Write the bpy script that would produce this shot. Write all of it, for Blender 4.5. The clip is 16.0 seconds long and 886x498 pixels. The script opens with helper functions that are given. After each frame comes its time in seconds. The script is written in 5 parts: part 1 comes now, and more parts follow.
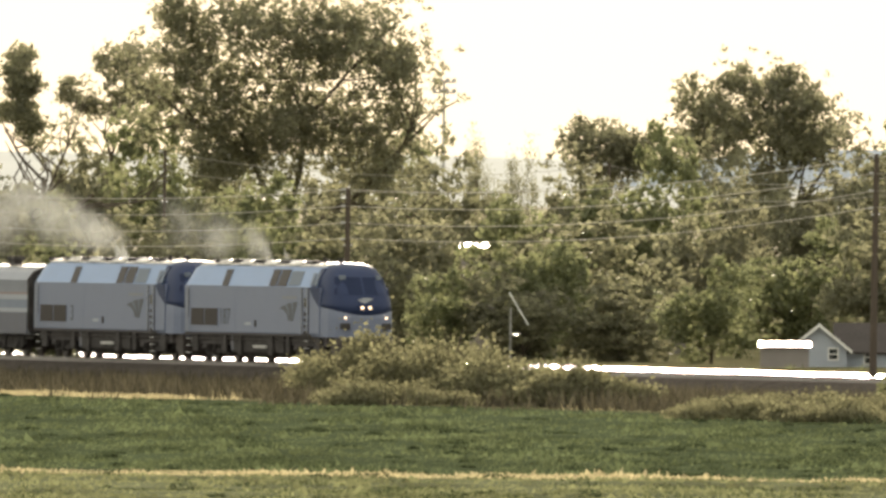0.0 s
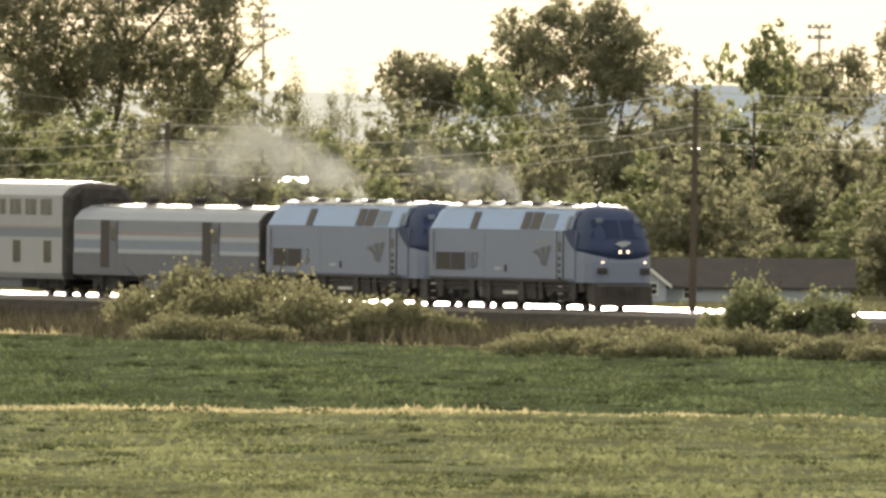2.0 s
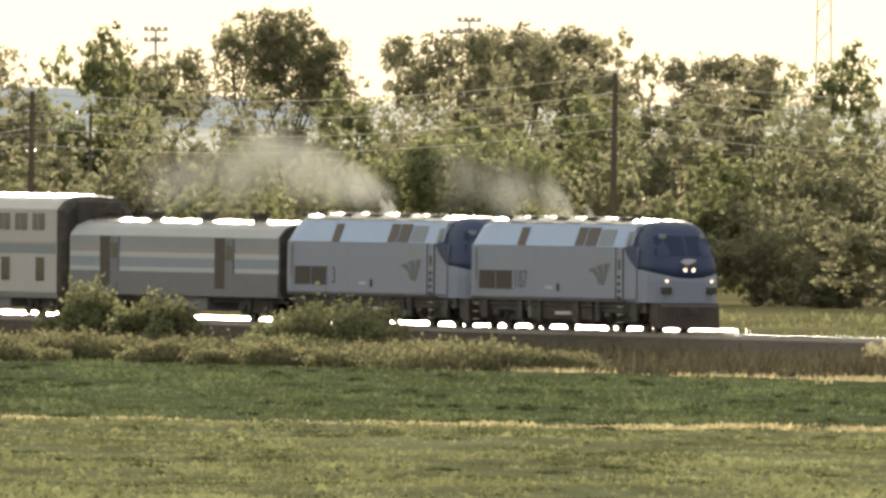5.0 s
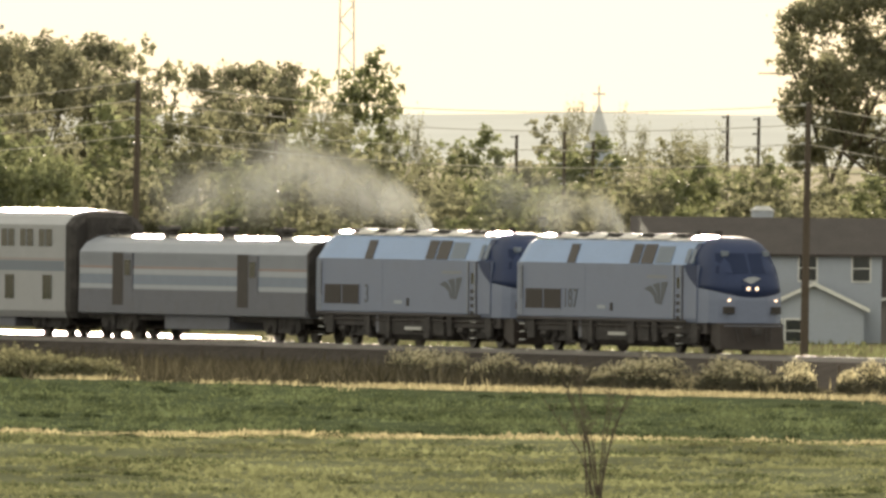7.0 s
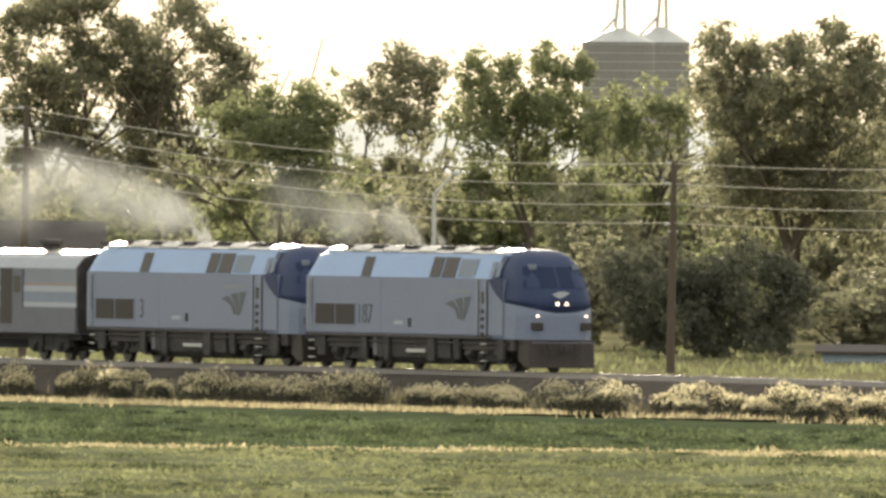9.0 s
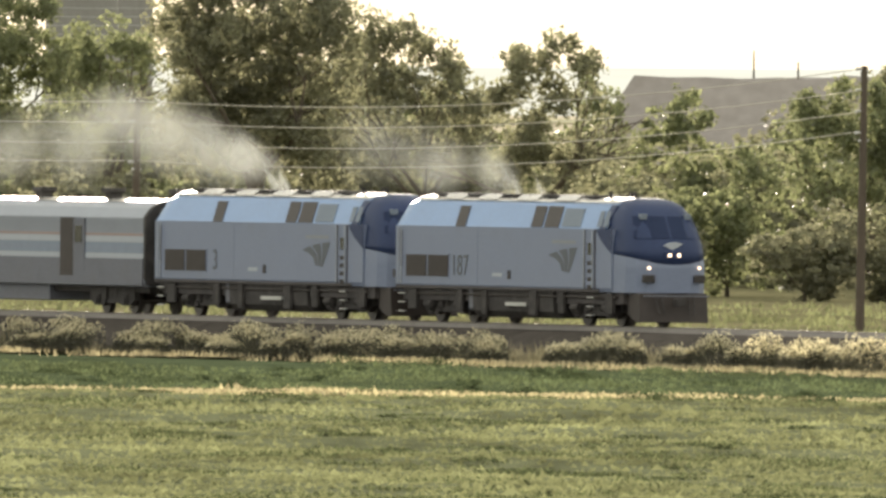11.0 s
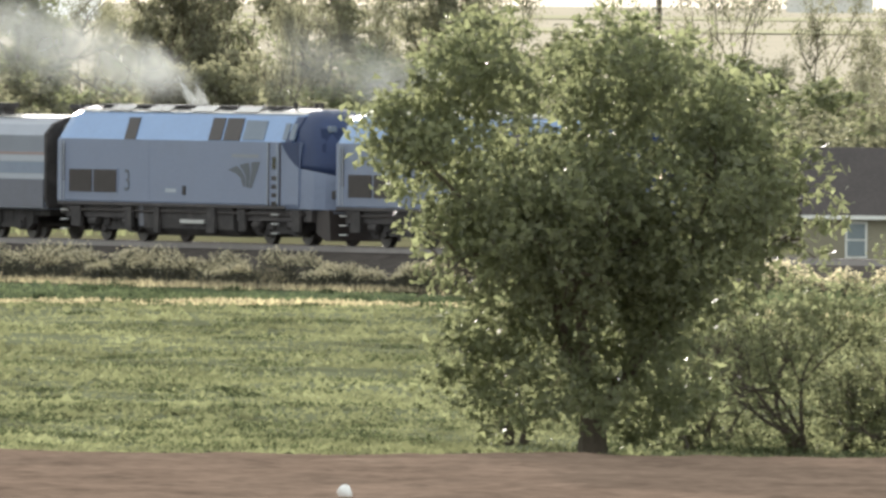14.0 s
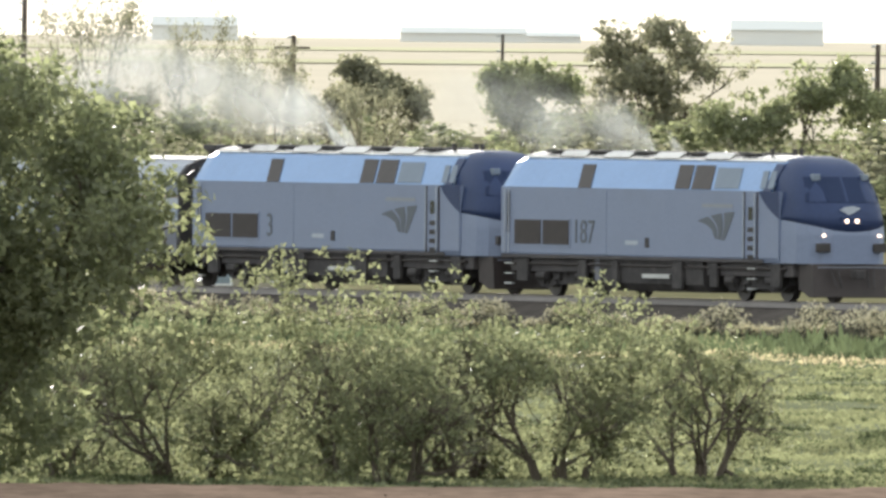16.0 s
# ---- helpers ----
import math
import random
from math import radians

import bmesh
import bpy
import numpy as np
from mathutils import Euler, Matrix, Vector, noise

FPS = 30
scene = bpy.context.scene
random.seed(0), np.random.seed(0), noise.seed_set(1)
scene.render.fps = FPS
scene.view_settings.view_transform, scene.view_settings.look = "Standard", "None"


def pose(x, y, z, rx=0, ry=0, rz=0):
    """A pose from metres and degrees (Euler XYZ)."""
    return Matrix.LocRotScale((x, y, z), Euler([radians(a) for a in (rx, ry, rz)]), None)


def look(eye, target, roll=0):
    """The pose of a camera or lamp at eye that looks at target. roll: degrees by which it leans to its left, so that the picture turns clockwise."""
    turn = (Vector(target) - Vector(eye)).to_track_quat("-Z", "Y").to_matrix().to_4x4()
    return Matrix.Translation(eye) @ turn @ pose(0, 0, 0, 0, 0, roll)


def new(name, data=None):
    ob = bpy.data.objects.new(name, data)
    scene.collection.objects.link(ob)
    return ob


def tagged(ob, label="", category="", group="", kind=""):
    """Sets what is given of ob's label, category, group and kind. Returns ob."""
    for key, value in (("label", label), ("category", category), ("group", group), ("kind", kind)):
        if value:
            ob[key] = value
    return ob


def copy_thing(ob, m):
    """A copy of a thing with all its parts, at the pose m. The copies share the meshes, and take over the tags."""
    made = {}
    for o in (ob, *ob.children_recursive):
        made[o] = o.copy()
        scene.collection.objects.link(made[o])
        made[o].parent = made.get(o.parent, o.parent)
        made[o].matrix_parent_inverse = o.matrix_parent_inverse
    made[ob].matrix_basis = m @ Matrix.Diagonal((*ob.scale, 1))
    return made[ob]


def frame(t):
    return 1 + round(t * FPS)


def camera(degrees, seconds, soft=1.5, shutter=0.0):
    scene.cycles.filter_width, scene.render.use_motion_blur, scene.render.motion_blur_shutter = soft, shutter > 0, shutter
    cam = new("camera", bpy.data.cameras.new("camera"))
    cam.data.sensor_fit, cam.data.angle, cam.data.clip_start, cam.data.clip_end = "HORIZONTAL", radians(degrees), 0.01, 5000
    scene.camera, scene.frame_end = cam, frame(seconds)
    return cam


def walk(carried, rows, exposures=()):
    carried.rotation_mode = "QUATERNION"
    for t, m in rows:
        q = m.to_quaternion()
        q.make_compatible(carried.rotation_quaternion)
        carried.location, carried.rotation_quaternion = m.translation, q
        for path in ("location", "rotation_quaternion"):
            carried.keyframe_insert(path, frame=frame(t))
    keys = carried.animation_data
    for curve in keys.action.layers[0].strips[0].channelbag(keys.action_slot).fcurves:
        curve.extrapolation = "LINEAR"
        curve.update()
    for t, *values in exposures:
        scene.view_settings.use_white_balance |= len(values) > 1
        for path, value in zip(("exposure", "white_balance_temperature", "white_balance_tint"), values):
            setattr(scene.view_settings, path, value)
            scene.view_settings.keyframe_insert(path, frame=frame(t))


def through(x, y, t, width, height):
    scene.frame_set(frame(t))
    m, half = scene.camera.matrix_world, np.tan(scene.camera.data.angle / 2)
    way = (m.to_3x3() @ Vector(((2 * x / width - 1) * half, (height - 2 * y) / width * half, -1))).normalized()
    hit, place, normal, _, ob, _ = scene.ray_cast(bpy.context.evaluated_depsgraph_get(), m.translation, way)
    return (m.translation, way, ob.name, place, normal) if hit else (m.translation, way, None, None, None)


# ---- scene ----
# ---- the camera: a long lens on a tripod that pans after the train ----
EYE = (0.0, 0.0, 9.2)
ROLL = 0.541
PAN = [
    (0.0, -3.7463, -0.1284),
    (0.5, -3.6008, -0.1547),
    (1.0, -3.5249, -0.2035),
    (1.5, -3.4810, -0.2345),
    (2.0, -3.4204, -0.2430),
    (2.5, -3.3033, -0.2348),
    (3.0, -3.0794, -0.2213),
    (3.5, -2.8307, -0.1844),
    (3.7, -2.7342, -0.1834),
    (5.8, -1.8968, -0.2456),
    (6.0, -1.7972, -0.2365),
    (6.5, -1.5448, -0.2028),
    (7.0, -1.3683, -0.2065),
    (7.5, -1.1321, -0.2154),
    (8.0, -0.7979, -0.2308),
    (8.5, -0.3768, -0.2117),
    (9.0, 0.0381, -0.1888),
    (9.2, 0.1804, -0.1797),
    (11.3, 1.1529, -0.3012),
    (11.5, 1.2647, -0.3022),
    (12.0, 1.5424, -0.3058),
    (12.5, 1.8875, -0.3080),
    (13.0, 2.3237, -0.3147),
    (13.5, 2.7120, -0.3596),
    (14.0, 3.0176, -0.4571),
    (14.5, 3.2974, -0.5335),
    (15.0, 3.5382, -0.5391),
    (15.5, 3.8197, -0.4791),
    (16.0, 4.1590, -0.3969),
]


def aim(bearing, tilt):
    """The camera's pose for a bearing (degrees clockwise from +y) and a tilt."""
    b, e = radians(bearing), radians(tilt)
    way = Vector((math.sin(b) * math.cos(e), math.cos(b) * math.cos(e), math.sin(e)))
    return look(EYE, Vector(EYE) + way * 1000, ROLL)


cam = camera(1.5938, 16.0, soft=3.0)
walk(cam, [(t, aim(b, e)) for t, b, e in PAN], exposures=[(0.0, 0.6, 6350, 13), (1.5, 0.52, 6250, 13), (3.0, 0.62, 6350, 13), (7.0, 0.48, 6400, 12), (9.0, 0.76, 6100, 13), (12.5, 0.82, 6100, 11), (14.0, 0.88, 5480, 14), (16.0, 1.03, 5400, 14)])

# ---- light: low sun in haze, straight ahead ----
SUN_BEARING, SUN_HEIGHT = -2.8, 9.0
world = bpy.data.worlds.new("sky")
scene.world = world
world.use_nodes = True
wn = world.node_tree
sky = wn.nodes.new("ShaderNodeTexSky")
sky.sky_type, sky.sun_disc = "NISHITA", False
sky.sun_elevation, sky.sun_rotation = radians(SUN_HEIGHT), radians(SUN_BEARING)
sky.air_density, sky.dust_density, sky.ozone_density = 1.0, 2.0, 1.5
glare = wn.nodes.new("ShaderNodeVectorMath")
glare.operation = "MULTIPLY_ADD"
glare.inputs[1].default_value = (0.075, 0.075, 0.075)
glare.inputs[2].default_value = (5.3, 5.1, 4.05)  # bright even haze over the whole dome
wn.nodes["Background"].inputs["Strength"].default_value = 0.13
wn.links.new(sky.outputs[0], glare.inputs[0])
wn.links.new(glare.outputs[0], wn.nodes["Background"].inputs["Color"])
lamp = bpy.data.lights.new("sun", "SUN")
lamp.energy, lamp.angle, lamp.color = 5.0, radians(0.6), (1.0, 0.86, 0.66)
sun = new("sun", lamp)
b_, e_ = radians(SUN_BEARING), radians(SUN_HEIGHT)
to_sun = Vector((math.sin(b_) * math.cos(e_), math.cos(b_) * math.cos(e_), math.sin(e_)))
sun.matrix_world = look(to_sun * 500, (0, 0, 0))


# ---- materials ----
def mat(name, color, rough=0.6, metal=0.0, vary=0.25, scale=2.0, fine=20.0, bump=0.0, leaf=0.0, island=0.0, dirt=None, spec=0.5, coat=0.0, through=1.25, stretch=None):
    """A surface with variation at two scales, optional light through it (leaf), per-island change and dirt."""
    m = bpy.data.materials.new(name)
    m.use_nodes = True
    nt = m.node_tree
    N, L = nt.nodes, nt.links
    p = N["Principled BSDF"]
    tc = N.new("ShaderNodeTexCoord")
    n1, n2 = N.new("ShaderNodeTexNoise"), N.new("ShaderNodeTexNoise")
    n1.inputs["Scale"].default_value, n2.inputs["Scale"].default_value = scale, fine
    n1.inputs["Detail"].default_value, n2.inputs["Detail"].default_value = 4, 3
    where = tc.outputs["Object"]
    if stretch:
        squeeze = N.new("ShaderNodeVectorMath")
        squeeze.operation = "MULTIPLY"
        squeeze.inputs[1].default_value = stretch
        L.new(where, squeeze.inputs[0])
        where = squeeze.outputs[0]
    L.new(where, n1.inputs["Vector"])
    L.new(where, n2.inputs["Vector"])
    add = N.new("ShaderNodeMath")
    add.operation = "ADD"
    L.new(n1.outputs["Fac"], add.inputs[0])
    L.new(n2.outputs["Fac"], add.inputs[1])
    ramp = N.new("ShaderNodeMapRange")
    ramp.inputs[1].default_value, ramp.inputs[2].default_value = 0.55, 1.45
    ramp.inputs[3].default_value, ramp.inputs[4].default_value = 1 - vary, 1 + vary
    L.new(add.outputs[0], ramp.inputs[0])
    fac = ramp.outputs[0]
    if island:
        geo = N.new("ShaderNodeNewGeometry")
        r2 = N.new("ShaderNodeMapRange")
        r2.inputs[3].default_value, r2.inputs[4].default_value = 1 - island, 1 + island
        L.new(geo.outputs["Random Per Island"], r2.inputs[0])
        mul = N.new("ShaderNodeMath")
        mul.operation = "MULTIPLY"
        L.new(fac, mul.inputs[0])
        L.new(r2.outputs[0], mul.inputs[1])
        fac = mul.outputs[0]
    col = N.new("ShaderNodeVectorMath")
    col.operation = "SCALE"
    col.inputs[0].default_value = color[:3]
    L.new(fac, col.inputs["Scale"])
    out = col.outputs[0]
    if dirt:
        mix = N.new("ShaderNodeMix")
        mix.data_type = "RGBA"
        step = N.new("ShaderNodeMapRange")
        step.inputs[1].default_value, step.inputs[2].default_value = 0.5, 0.75
        step.inputs[4].default_value = 0.75
        L.new(n1.outputs["Fac"], step.inputs[0])
        L.new(step.outputs[0], mix.inputs[0])
        L.new(out, mix.inputs[6])
        mix.inputs[7].default_value = (*dirt, 1)
        out = mix.outputs[2]
    L.new(out, p.inputs["Base Color"])
    p.inputs["Roughness"].default_value, p.inputs["Metallic"].default_value = rough, metal
    p.inputs["Specular IOR Level"].default_value = spec
    p.inputs["Coat Weight"].default_value = coat
    if bump:
        bp = N.new("ShaderNodeBump")
        bp.inputs["Strength"].default_value, bp.inputs["Distance"].default_value = bump, 0.03
        L.new(n2.outputs["Fac"], bp.inputs["Height"])
        L.new(bp.outputs[0], p.inputs["Normal"])
    if leaf:
        tr, mx = N.new("ShaderNodeBsdfTranslucent"), N.new("ShaderNodeMixShader")
        warm = N.new("ShaderNodeVectorMath")
        warm.operation = "MULTIPLY"
        warm.inputs[1].default_value = (through, through, through * 0.75)
        L.new(out, warm.inputs[0])
        L.new(warm.outputs[0], tr.inputs["Color"])
        mx.inputs[0].default_value = leaf
        L.new(p.outputs[0], mx.inputs[1])
        L.new(tr.outputs[0], mx.inputs[2])
        L.new(mx.outputs[0], N["Material Output"].inputs["Surface"])
    return m


def glow(name, color, strength):
    m = bpy.data.materials.new(name)
    m.use_nodes = True
    p = m.node_tree.nodes["Principled BSDF"]
    p.inputs["Base Color"].default_value = (*color, 1)
    p.inputs["Emission Color"].default_value = (*color, 1)
    p.inputs["Emission Strength"].default_value = strength
    return m


M = {
    "ground": mat("dry_olive_ground", (0.15, 0.14, 0.08), 0.95, scale=0.03, fine=0.4, vary=0.4, dirt=(0.22, 0.19, 0.12), spec=0.0),
    "field_dark": mat("dark_green_crop", (0.072, 0.088, 0.05), 0.9, scale=1.0, fine=5.0, vary=0.45, spec=0.0, stretch=(0.2, 0.03, 0.1)),
    "field_light": mat("yellow_green_pasture", (0.14, 0.147, 0.088), 0.9, scale=1.0, fine=6.0, vary=0.5, spec=0.0, stretch=(0.13, 0.032, 0.1)),
    "soil": mat("brown_soil", (0.20, 0.145, 0.11), 0.95, scale=0.25, fine=2.5, vary=0.45, bump=0.6, spec=0.0),
    "blade_dark": mat("dark_crop_blades", (0.094, 0.114, 0.069), 0.8, leaf=0.4, island=0.3, scale=1.0, fine=5.0, vary=0.55, spec=0.1, stretch=(0.2, 0.03, 0.1)),
    "blade_light": mat("pasture_blades", (0.16, 0.168, 0.105), 0.8, leaf=0.45, island=0.22, scale=1.0, fine=6.0, vary=0.7, spec=0.1, stretch=(0.13, 0.032, 0.1)),
    "straw": mat("dry_straw", (0.38, 0.33, 0.24), 0.85, leaf=0.45, island=0.45, scale=0.3, fine=3, spec=0.1),
    "weed": mat("brown_olive_weeds", (0.095, 0.085, 0.068), 0.85, leaf=0.25, island=0.45, scale=0.3, fine=3, spec=0.0),
    "leaf": mat("cottonwood_leaves", (0.138, 0.148, 0.096), 0.5, leaf=0.55, island=0.3, scale=0.3, fine=2, spec=0.25, through=2.1),
    # Leaves of hazy far trees: the haze is put into this paler, greyer colour.
    "leaf_pale": mat("haze_paled_leaves", (0.155, 0.152, 0.122), 0.6, leaf=0.55, island=0.3, scale=0.3, fine=2, spec=0.2, through=2.1),
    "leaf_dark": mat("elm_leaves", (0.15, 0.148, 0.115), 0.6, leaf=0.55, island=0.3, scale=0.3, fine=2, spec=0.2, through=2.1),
    "leaf_shrub": mat("shrub_leaves", (0.128, 0.135, 0.09), 0.6, leaf=0.55, island=0.3, scale=0.5, fine=3, spec=0.2, through=2.1),
    "leaf_spruce": mat("spruce_needles", (0.115, 0.118, 0.098), 0.7, leaf=0.35, island=0.3, scale=0.5, fine=3, spec=0.1),
    "bark": mat("grey_bark", (0.10, 0.08, 0.06), 0.9, scale=2, fine=12, bump=0.5),
    "pole": mat("weathered_pole_wood", (0.09, 0.07, 0.055), 0.85, scale=1, fine=15, bump=0.3),
    "wire": mat("aluminium_wire", (0.5, 0.47, 0.42), 0.35, metal=0.8, vary=0.1),
    "ballast": mat("dark_ballast", (0.085, 0.075, 0.068), 0.95, scale=1.5, fine=18, vary=0.4, bump=0.8, spec=0.0),
    "rail": mat("worn_rail", (0.22, 0.20, 0.19), 0.5, metal=0.8, vary=0.15),
    "tie": mat("creosote_tie", (0.06, 0.05, 0.04), 0.85, scale=3, fine=20),
    "road": mat("glossy_asphalt", (0.09, 0.085, 0.08), 0.32, scale=0.4, fine=8, vary=0.25),
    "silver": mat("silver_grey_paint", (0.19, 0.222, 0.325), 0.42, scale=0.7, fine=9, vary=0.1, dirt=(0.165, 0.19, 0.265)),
    # Shoulder silver: the blue sky's reflection is put into the base colour.
    "silver_sky_tint": mat("sky_tinted_silver_paint", (0.17, 0.275, 0.50), 0.32, scale=0.7, fine=9, vary=0.1, metal=0.1),
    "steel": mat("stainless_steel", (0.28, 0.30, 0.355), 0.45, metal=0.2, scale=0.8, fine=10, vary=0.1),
    "navy": mat("navy_blue_paint", (0.03, 0.045, 0.11), 0.5, scale=1, fine=10, vary=0.15, spec=0.25),
    "dark": mat("grimy_grey_steel", (0.06, 0.055, 0.055), 0.75, scale=2, fine=14, vary=0.4, dirt=(0.10, 0.09, 0.085), spec=0.2),
    "grille": mat("brown_black_grille", (0.04, 0.03, 0.028), 0.6, scale=3, fine=30, vary=0.3),
    "glass": mat("dark_window_glass", (0.02, 0.025, 0.03), 0.08, vary=0.05, spec=0.8),
    "pane": mat("grey_cab_glass", (0.20, 0.24, 0.27), 0.15, vary=0.05, spec=0.8),
    "red": mat("red_stripe", (0.33, 0.24, 0.22), 0.5, vary=0.15),
    "blue": mat("blue_stripe", (0.21, 0.25, 0.33), 0.5, vary=0.15),
    "white": mat("white_stripe", (0.40, 0.425, 0.48), 0.5, vary=0.08),
    "grey_mark": mat("blue_grey_marking", (0.09, 0.10, 0.12), 0.5, vary=0.1),
    "wheel": mat("worn_wheel_steel", (0.10, 0.09, 0.085), 0.5, metal=0.6, vary=0.3),
    "siding": mat("white_siding", (0.42, 0.46, 0.535), 0.6, scale=0.5, fine=6, vary=0.06, dirt=(0.38, 0.40, 0.43)),
    "roof": mat("dark_shingles", (0.06, 0.05, 0.048), 0.8, scale=1, fine=8, vary=0.3, bump=0.4),
    "trim": mat("white_trim", (0.78, 0.78, 0.76), 0.5, vary=0.04),
    "galv": mat("galvanised_steel", (0.5, 0.5, 0.5), 0.35, metal=0.7, scale=0.8, fine=6, vary=0.12),
    # Haze over the far hills is part of this pale base colour.
    "hill": mat("haze_tinted_hills", (0.66, 0.66, 0.64), 0.95, scale=0.004, fine=0.03, vary=0.1, spec=0.0),
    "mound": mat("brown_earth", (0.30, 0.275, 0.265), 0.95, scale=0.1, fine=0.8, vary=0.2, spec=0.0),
    # Wheat tan with the distance's haze mixed into the colour.
    "tan": mat("haze_paled_wheat", (0.52, 0.46, 0.36), 0.95, scale=0.01, fine=0.1, vary=0.12, spec=0.0),
    "lit": glow("headlight", (1.0, 0.72, 0.45), 2.2),
    # Sun glare on the roofs: a lighter, glossier silver than the sides.
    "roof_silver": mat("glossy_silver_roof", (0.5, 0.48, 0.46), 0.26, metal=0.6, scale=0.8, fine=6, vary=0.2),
    "silver_dirt_shade": mat("dusty_shaded_steel", (0.145, 0.15, 0.185), 0.6, scale=0.8, fine=9, vary=0.2, dirt=(0.12, 0.118, 0.135)),
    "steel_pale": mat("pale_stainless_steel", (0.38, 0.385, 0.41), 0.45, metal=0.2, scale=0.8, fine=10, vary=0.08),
    "blue_grey": mat("blue_grey_band", (0.16, 0.19, 0.24), 0.45, vary=0.08),
    "faint": mat("faint_grey_marking", (0.24, 0.25, 0.27), 0.5, vary=0.1),
    "hatch": mat("grey_translucent_panel", (0.19, 0.22, 0.27), 0.65, vary=0.1, spec=0.2),
    "underside": mat("rusty_black_frame", (0.07, 0.062, 0.064), 0.8, scale=0.9, fine=9, vary=0.3, dirt=(0.095, 0.08, 0.075)),
    "sky_siding": mat("pale_blue_siding", (0.30, 0.36, 0.44), 0.7, scale=0.6, fine=5, vary=0.12),
    "bin": mat("weathered_bin_steel", (0.26, 0.25, 0.24), 0.6, metal=0.2, scale=0.5, fine=5, vary=0.12),
    "stubble": mat("soil_stubble", (0.25, 0.18, 0.14), 0.95, island=0.5, scale=0.3, fine=2, spec=0.0),
    # Green crop drawn towards the tan to carry the haze.
    "far_green": mat("haze_paled_crop", (0.49, 0.46, 0.31), 0.95, scale=0.01, fine=0.1, vary=0.12, spec=0.0),
    "clump": mat("dark_grass_clumps", (0.06, 0.075, 0.045), 0.9, leaf=0.35, island=0.45, scale=0.2, fine=2, spec=0.0),
    # Brush body, darkened to hold the shade on its near side.
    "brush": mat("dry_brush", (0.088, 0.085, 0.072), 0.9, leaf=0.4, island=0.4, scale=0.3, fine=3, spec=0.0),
    "windscreen": mat("dark_blue_windscreen", (0.026, 0.037, 0.082), 0.6, vary=0.1, spec=0.1),
    # The hill's haze is put in as a pale blue tint.
    "blue_hill": mat("haze_tinted_blue_hill", (0.47, 0.52, 0.60), 0.95, scale=0.01, fine=0.1, vary=0.08, spec=0.0),
    "clump_pale": mat("coarse_pasture_clumps", (0.085, 0.098, 0.058), 0.9, leaf=0.4, island=0.45, scale=0.2, fine=2, spec=0.0),
    "bank_shrub": mat("grey_willow_leaves", (0.155, 0.15, 0.108), 0.7, leaf=0.55, island=0.3, scale=0.5, fine=3, spec=0.0, through=1.6),
    "beige": mat("beige_stucco", (0.29, 0.265, 0.20), 0.8, scale=0.6, fine=8, vary=0.1),
    # Pale crest colour that stands for rim light on the brush.
    "seed": mat("pale_rim_tips", (0.60, 0.54, 0.44), 0.85, leaf=0.6, island=0.3, scale=0.4, fine=4, spec=0.1),
    "red_cloth": mat("red_white_cloth", (0.36, 0.17, 0.16), 0.7, leaf=0.4),
}


def smoke_material():
    """White vapour, thin in the middle and gone at the rim of each wisp."""
    m = bpy.data.materials.new("exhaust_vapour")
    m.use_nodes = True
    N, L = m.node_tree.nodes, m.node_tree.links
    uvn = N.new("ShaderNodeUVMap")
    uvn.uv_map = "wisp"
    dist = N.new("ShaderNodeVectorMath")
    dist.operation = "DISTANCE"
    dist.inputs[1].default_value = (0.5, 0.5, 0)
    L.new(uvn.outputs[0], dist.inputs[0])
    tc, nz = N.new("ShaderNodeTexCoord"), N.new("ShaderNodeTexNoise")
    nz.inputs["Scale"].default_value, nz.inputs["Detail"].default_value = 0.5, 5
    L.new(tc.outputs["Object"], nz.inputs["Vector"])
    fade = N.new("ShaderNodeMapRange")
    fade.interpolation_type = "SMOOTHSTEP"
    fade.inputs[1].default_value, fade.inputs[2].default_value = 0.5, 0.0
    fade.inputs[3].default_value, fade.inputs[4].default_value = 0.0, 0.85
    L.new(dist.outputs["Value"], fade.inputs[0])
    cut = N.new("ShaderNodeMapRange")
    cut.inputs[1].default_value, cut.inputs[2].default_value = 0.05, 0.6
    L.new(nz.outputs["Fac"], cut.inputs[0])
    mul = N.new("ShaderNodeMath")
    mul.operation = "MULTIPLY"
    L.new(fade.outputs[0], mul.inputs[0])
    L.new(cut.outputs[0], mul.inputs[1])
    thick, den, all_ = N.new("ShaderNodeUVMap"), N.new("ShaderNodeSeparateXYZ"), N.new("ShaderNodeMath")
    thick.uv_map = "density"
    all_.operation = "MULTIPLY"
    L.new(thick.outputs[0], den.inputs[0])
    L.new(mul.outputs[0], all_.inputs[0])
    L.new(den.outputs["X"], all_.inputs[1])
    mul = all_
    tr, df, tl = N.new("ShaderNodeBsdfTransparent"), N.new("ShaderNodeBsdfDiffuse"), N.new("ShaderNodeBsdfTranslucent")
    df.inputs["Color"].default_value = tl.inputs["Color"].default_value = (0.75, 0.75, 0.72, 1)
    half, mx = N.new("ShaderNodeMixShader"), N.new("ShaderNodeMixShader")
    L.new(df.outputs[0], half.inputs[1])
    L.new(tl.outputs[0], half.inputs[2])
    L.new(mul.outputs[0], mx.inputs[0])
    L.new(tr.outputs[0], mx.inputs[1])
    L.new(half.outputs[0], mx.inputs[2])
    L.new(mx.outputs[0], N["Material Output"].inputs["Surface"])
    return m


M["smoke"] = smoke_material()

# ---- helpers for building ----
AO, P0 = radians(22.4730), 432.38
NV = Vector((math.cos(AO), math.sin(AO), 0))
UV = Vector((math.sin(AO), -math.cos(AO), 0))
TURN = math.degrees(AO) - 90
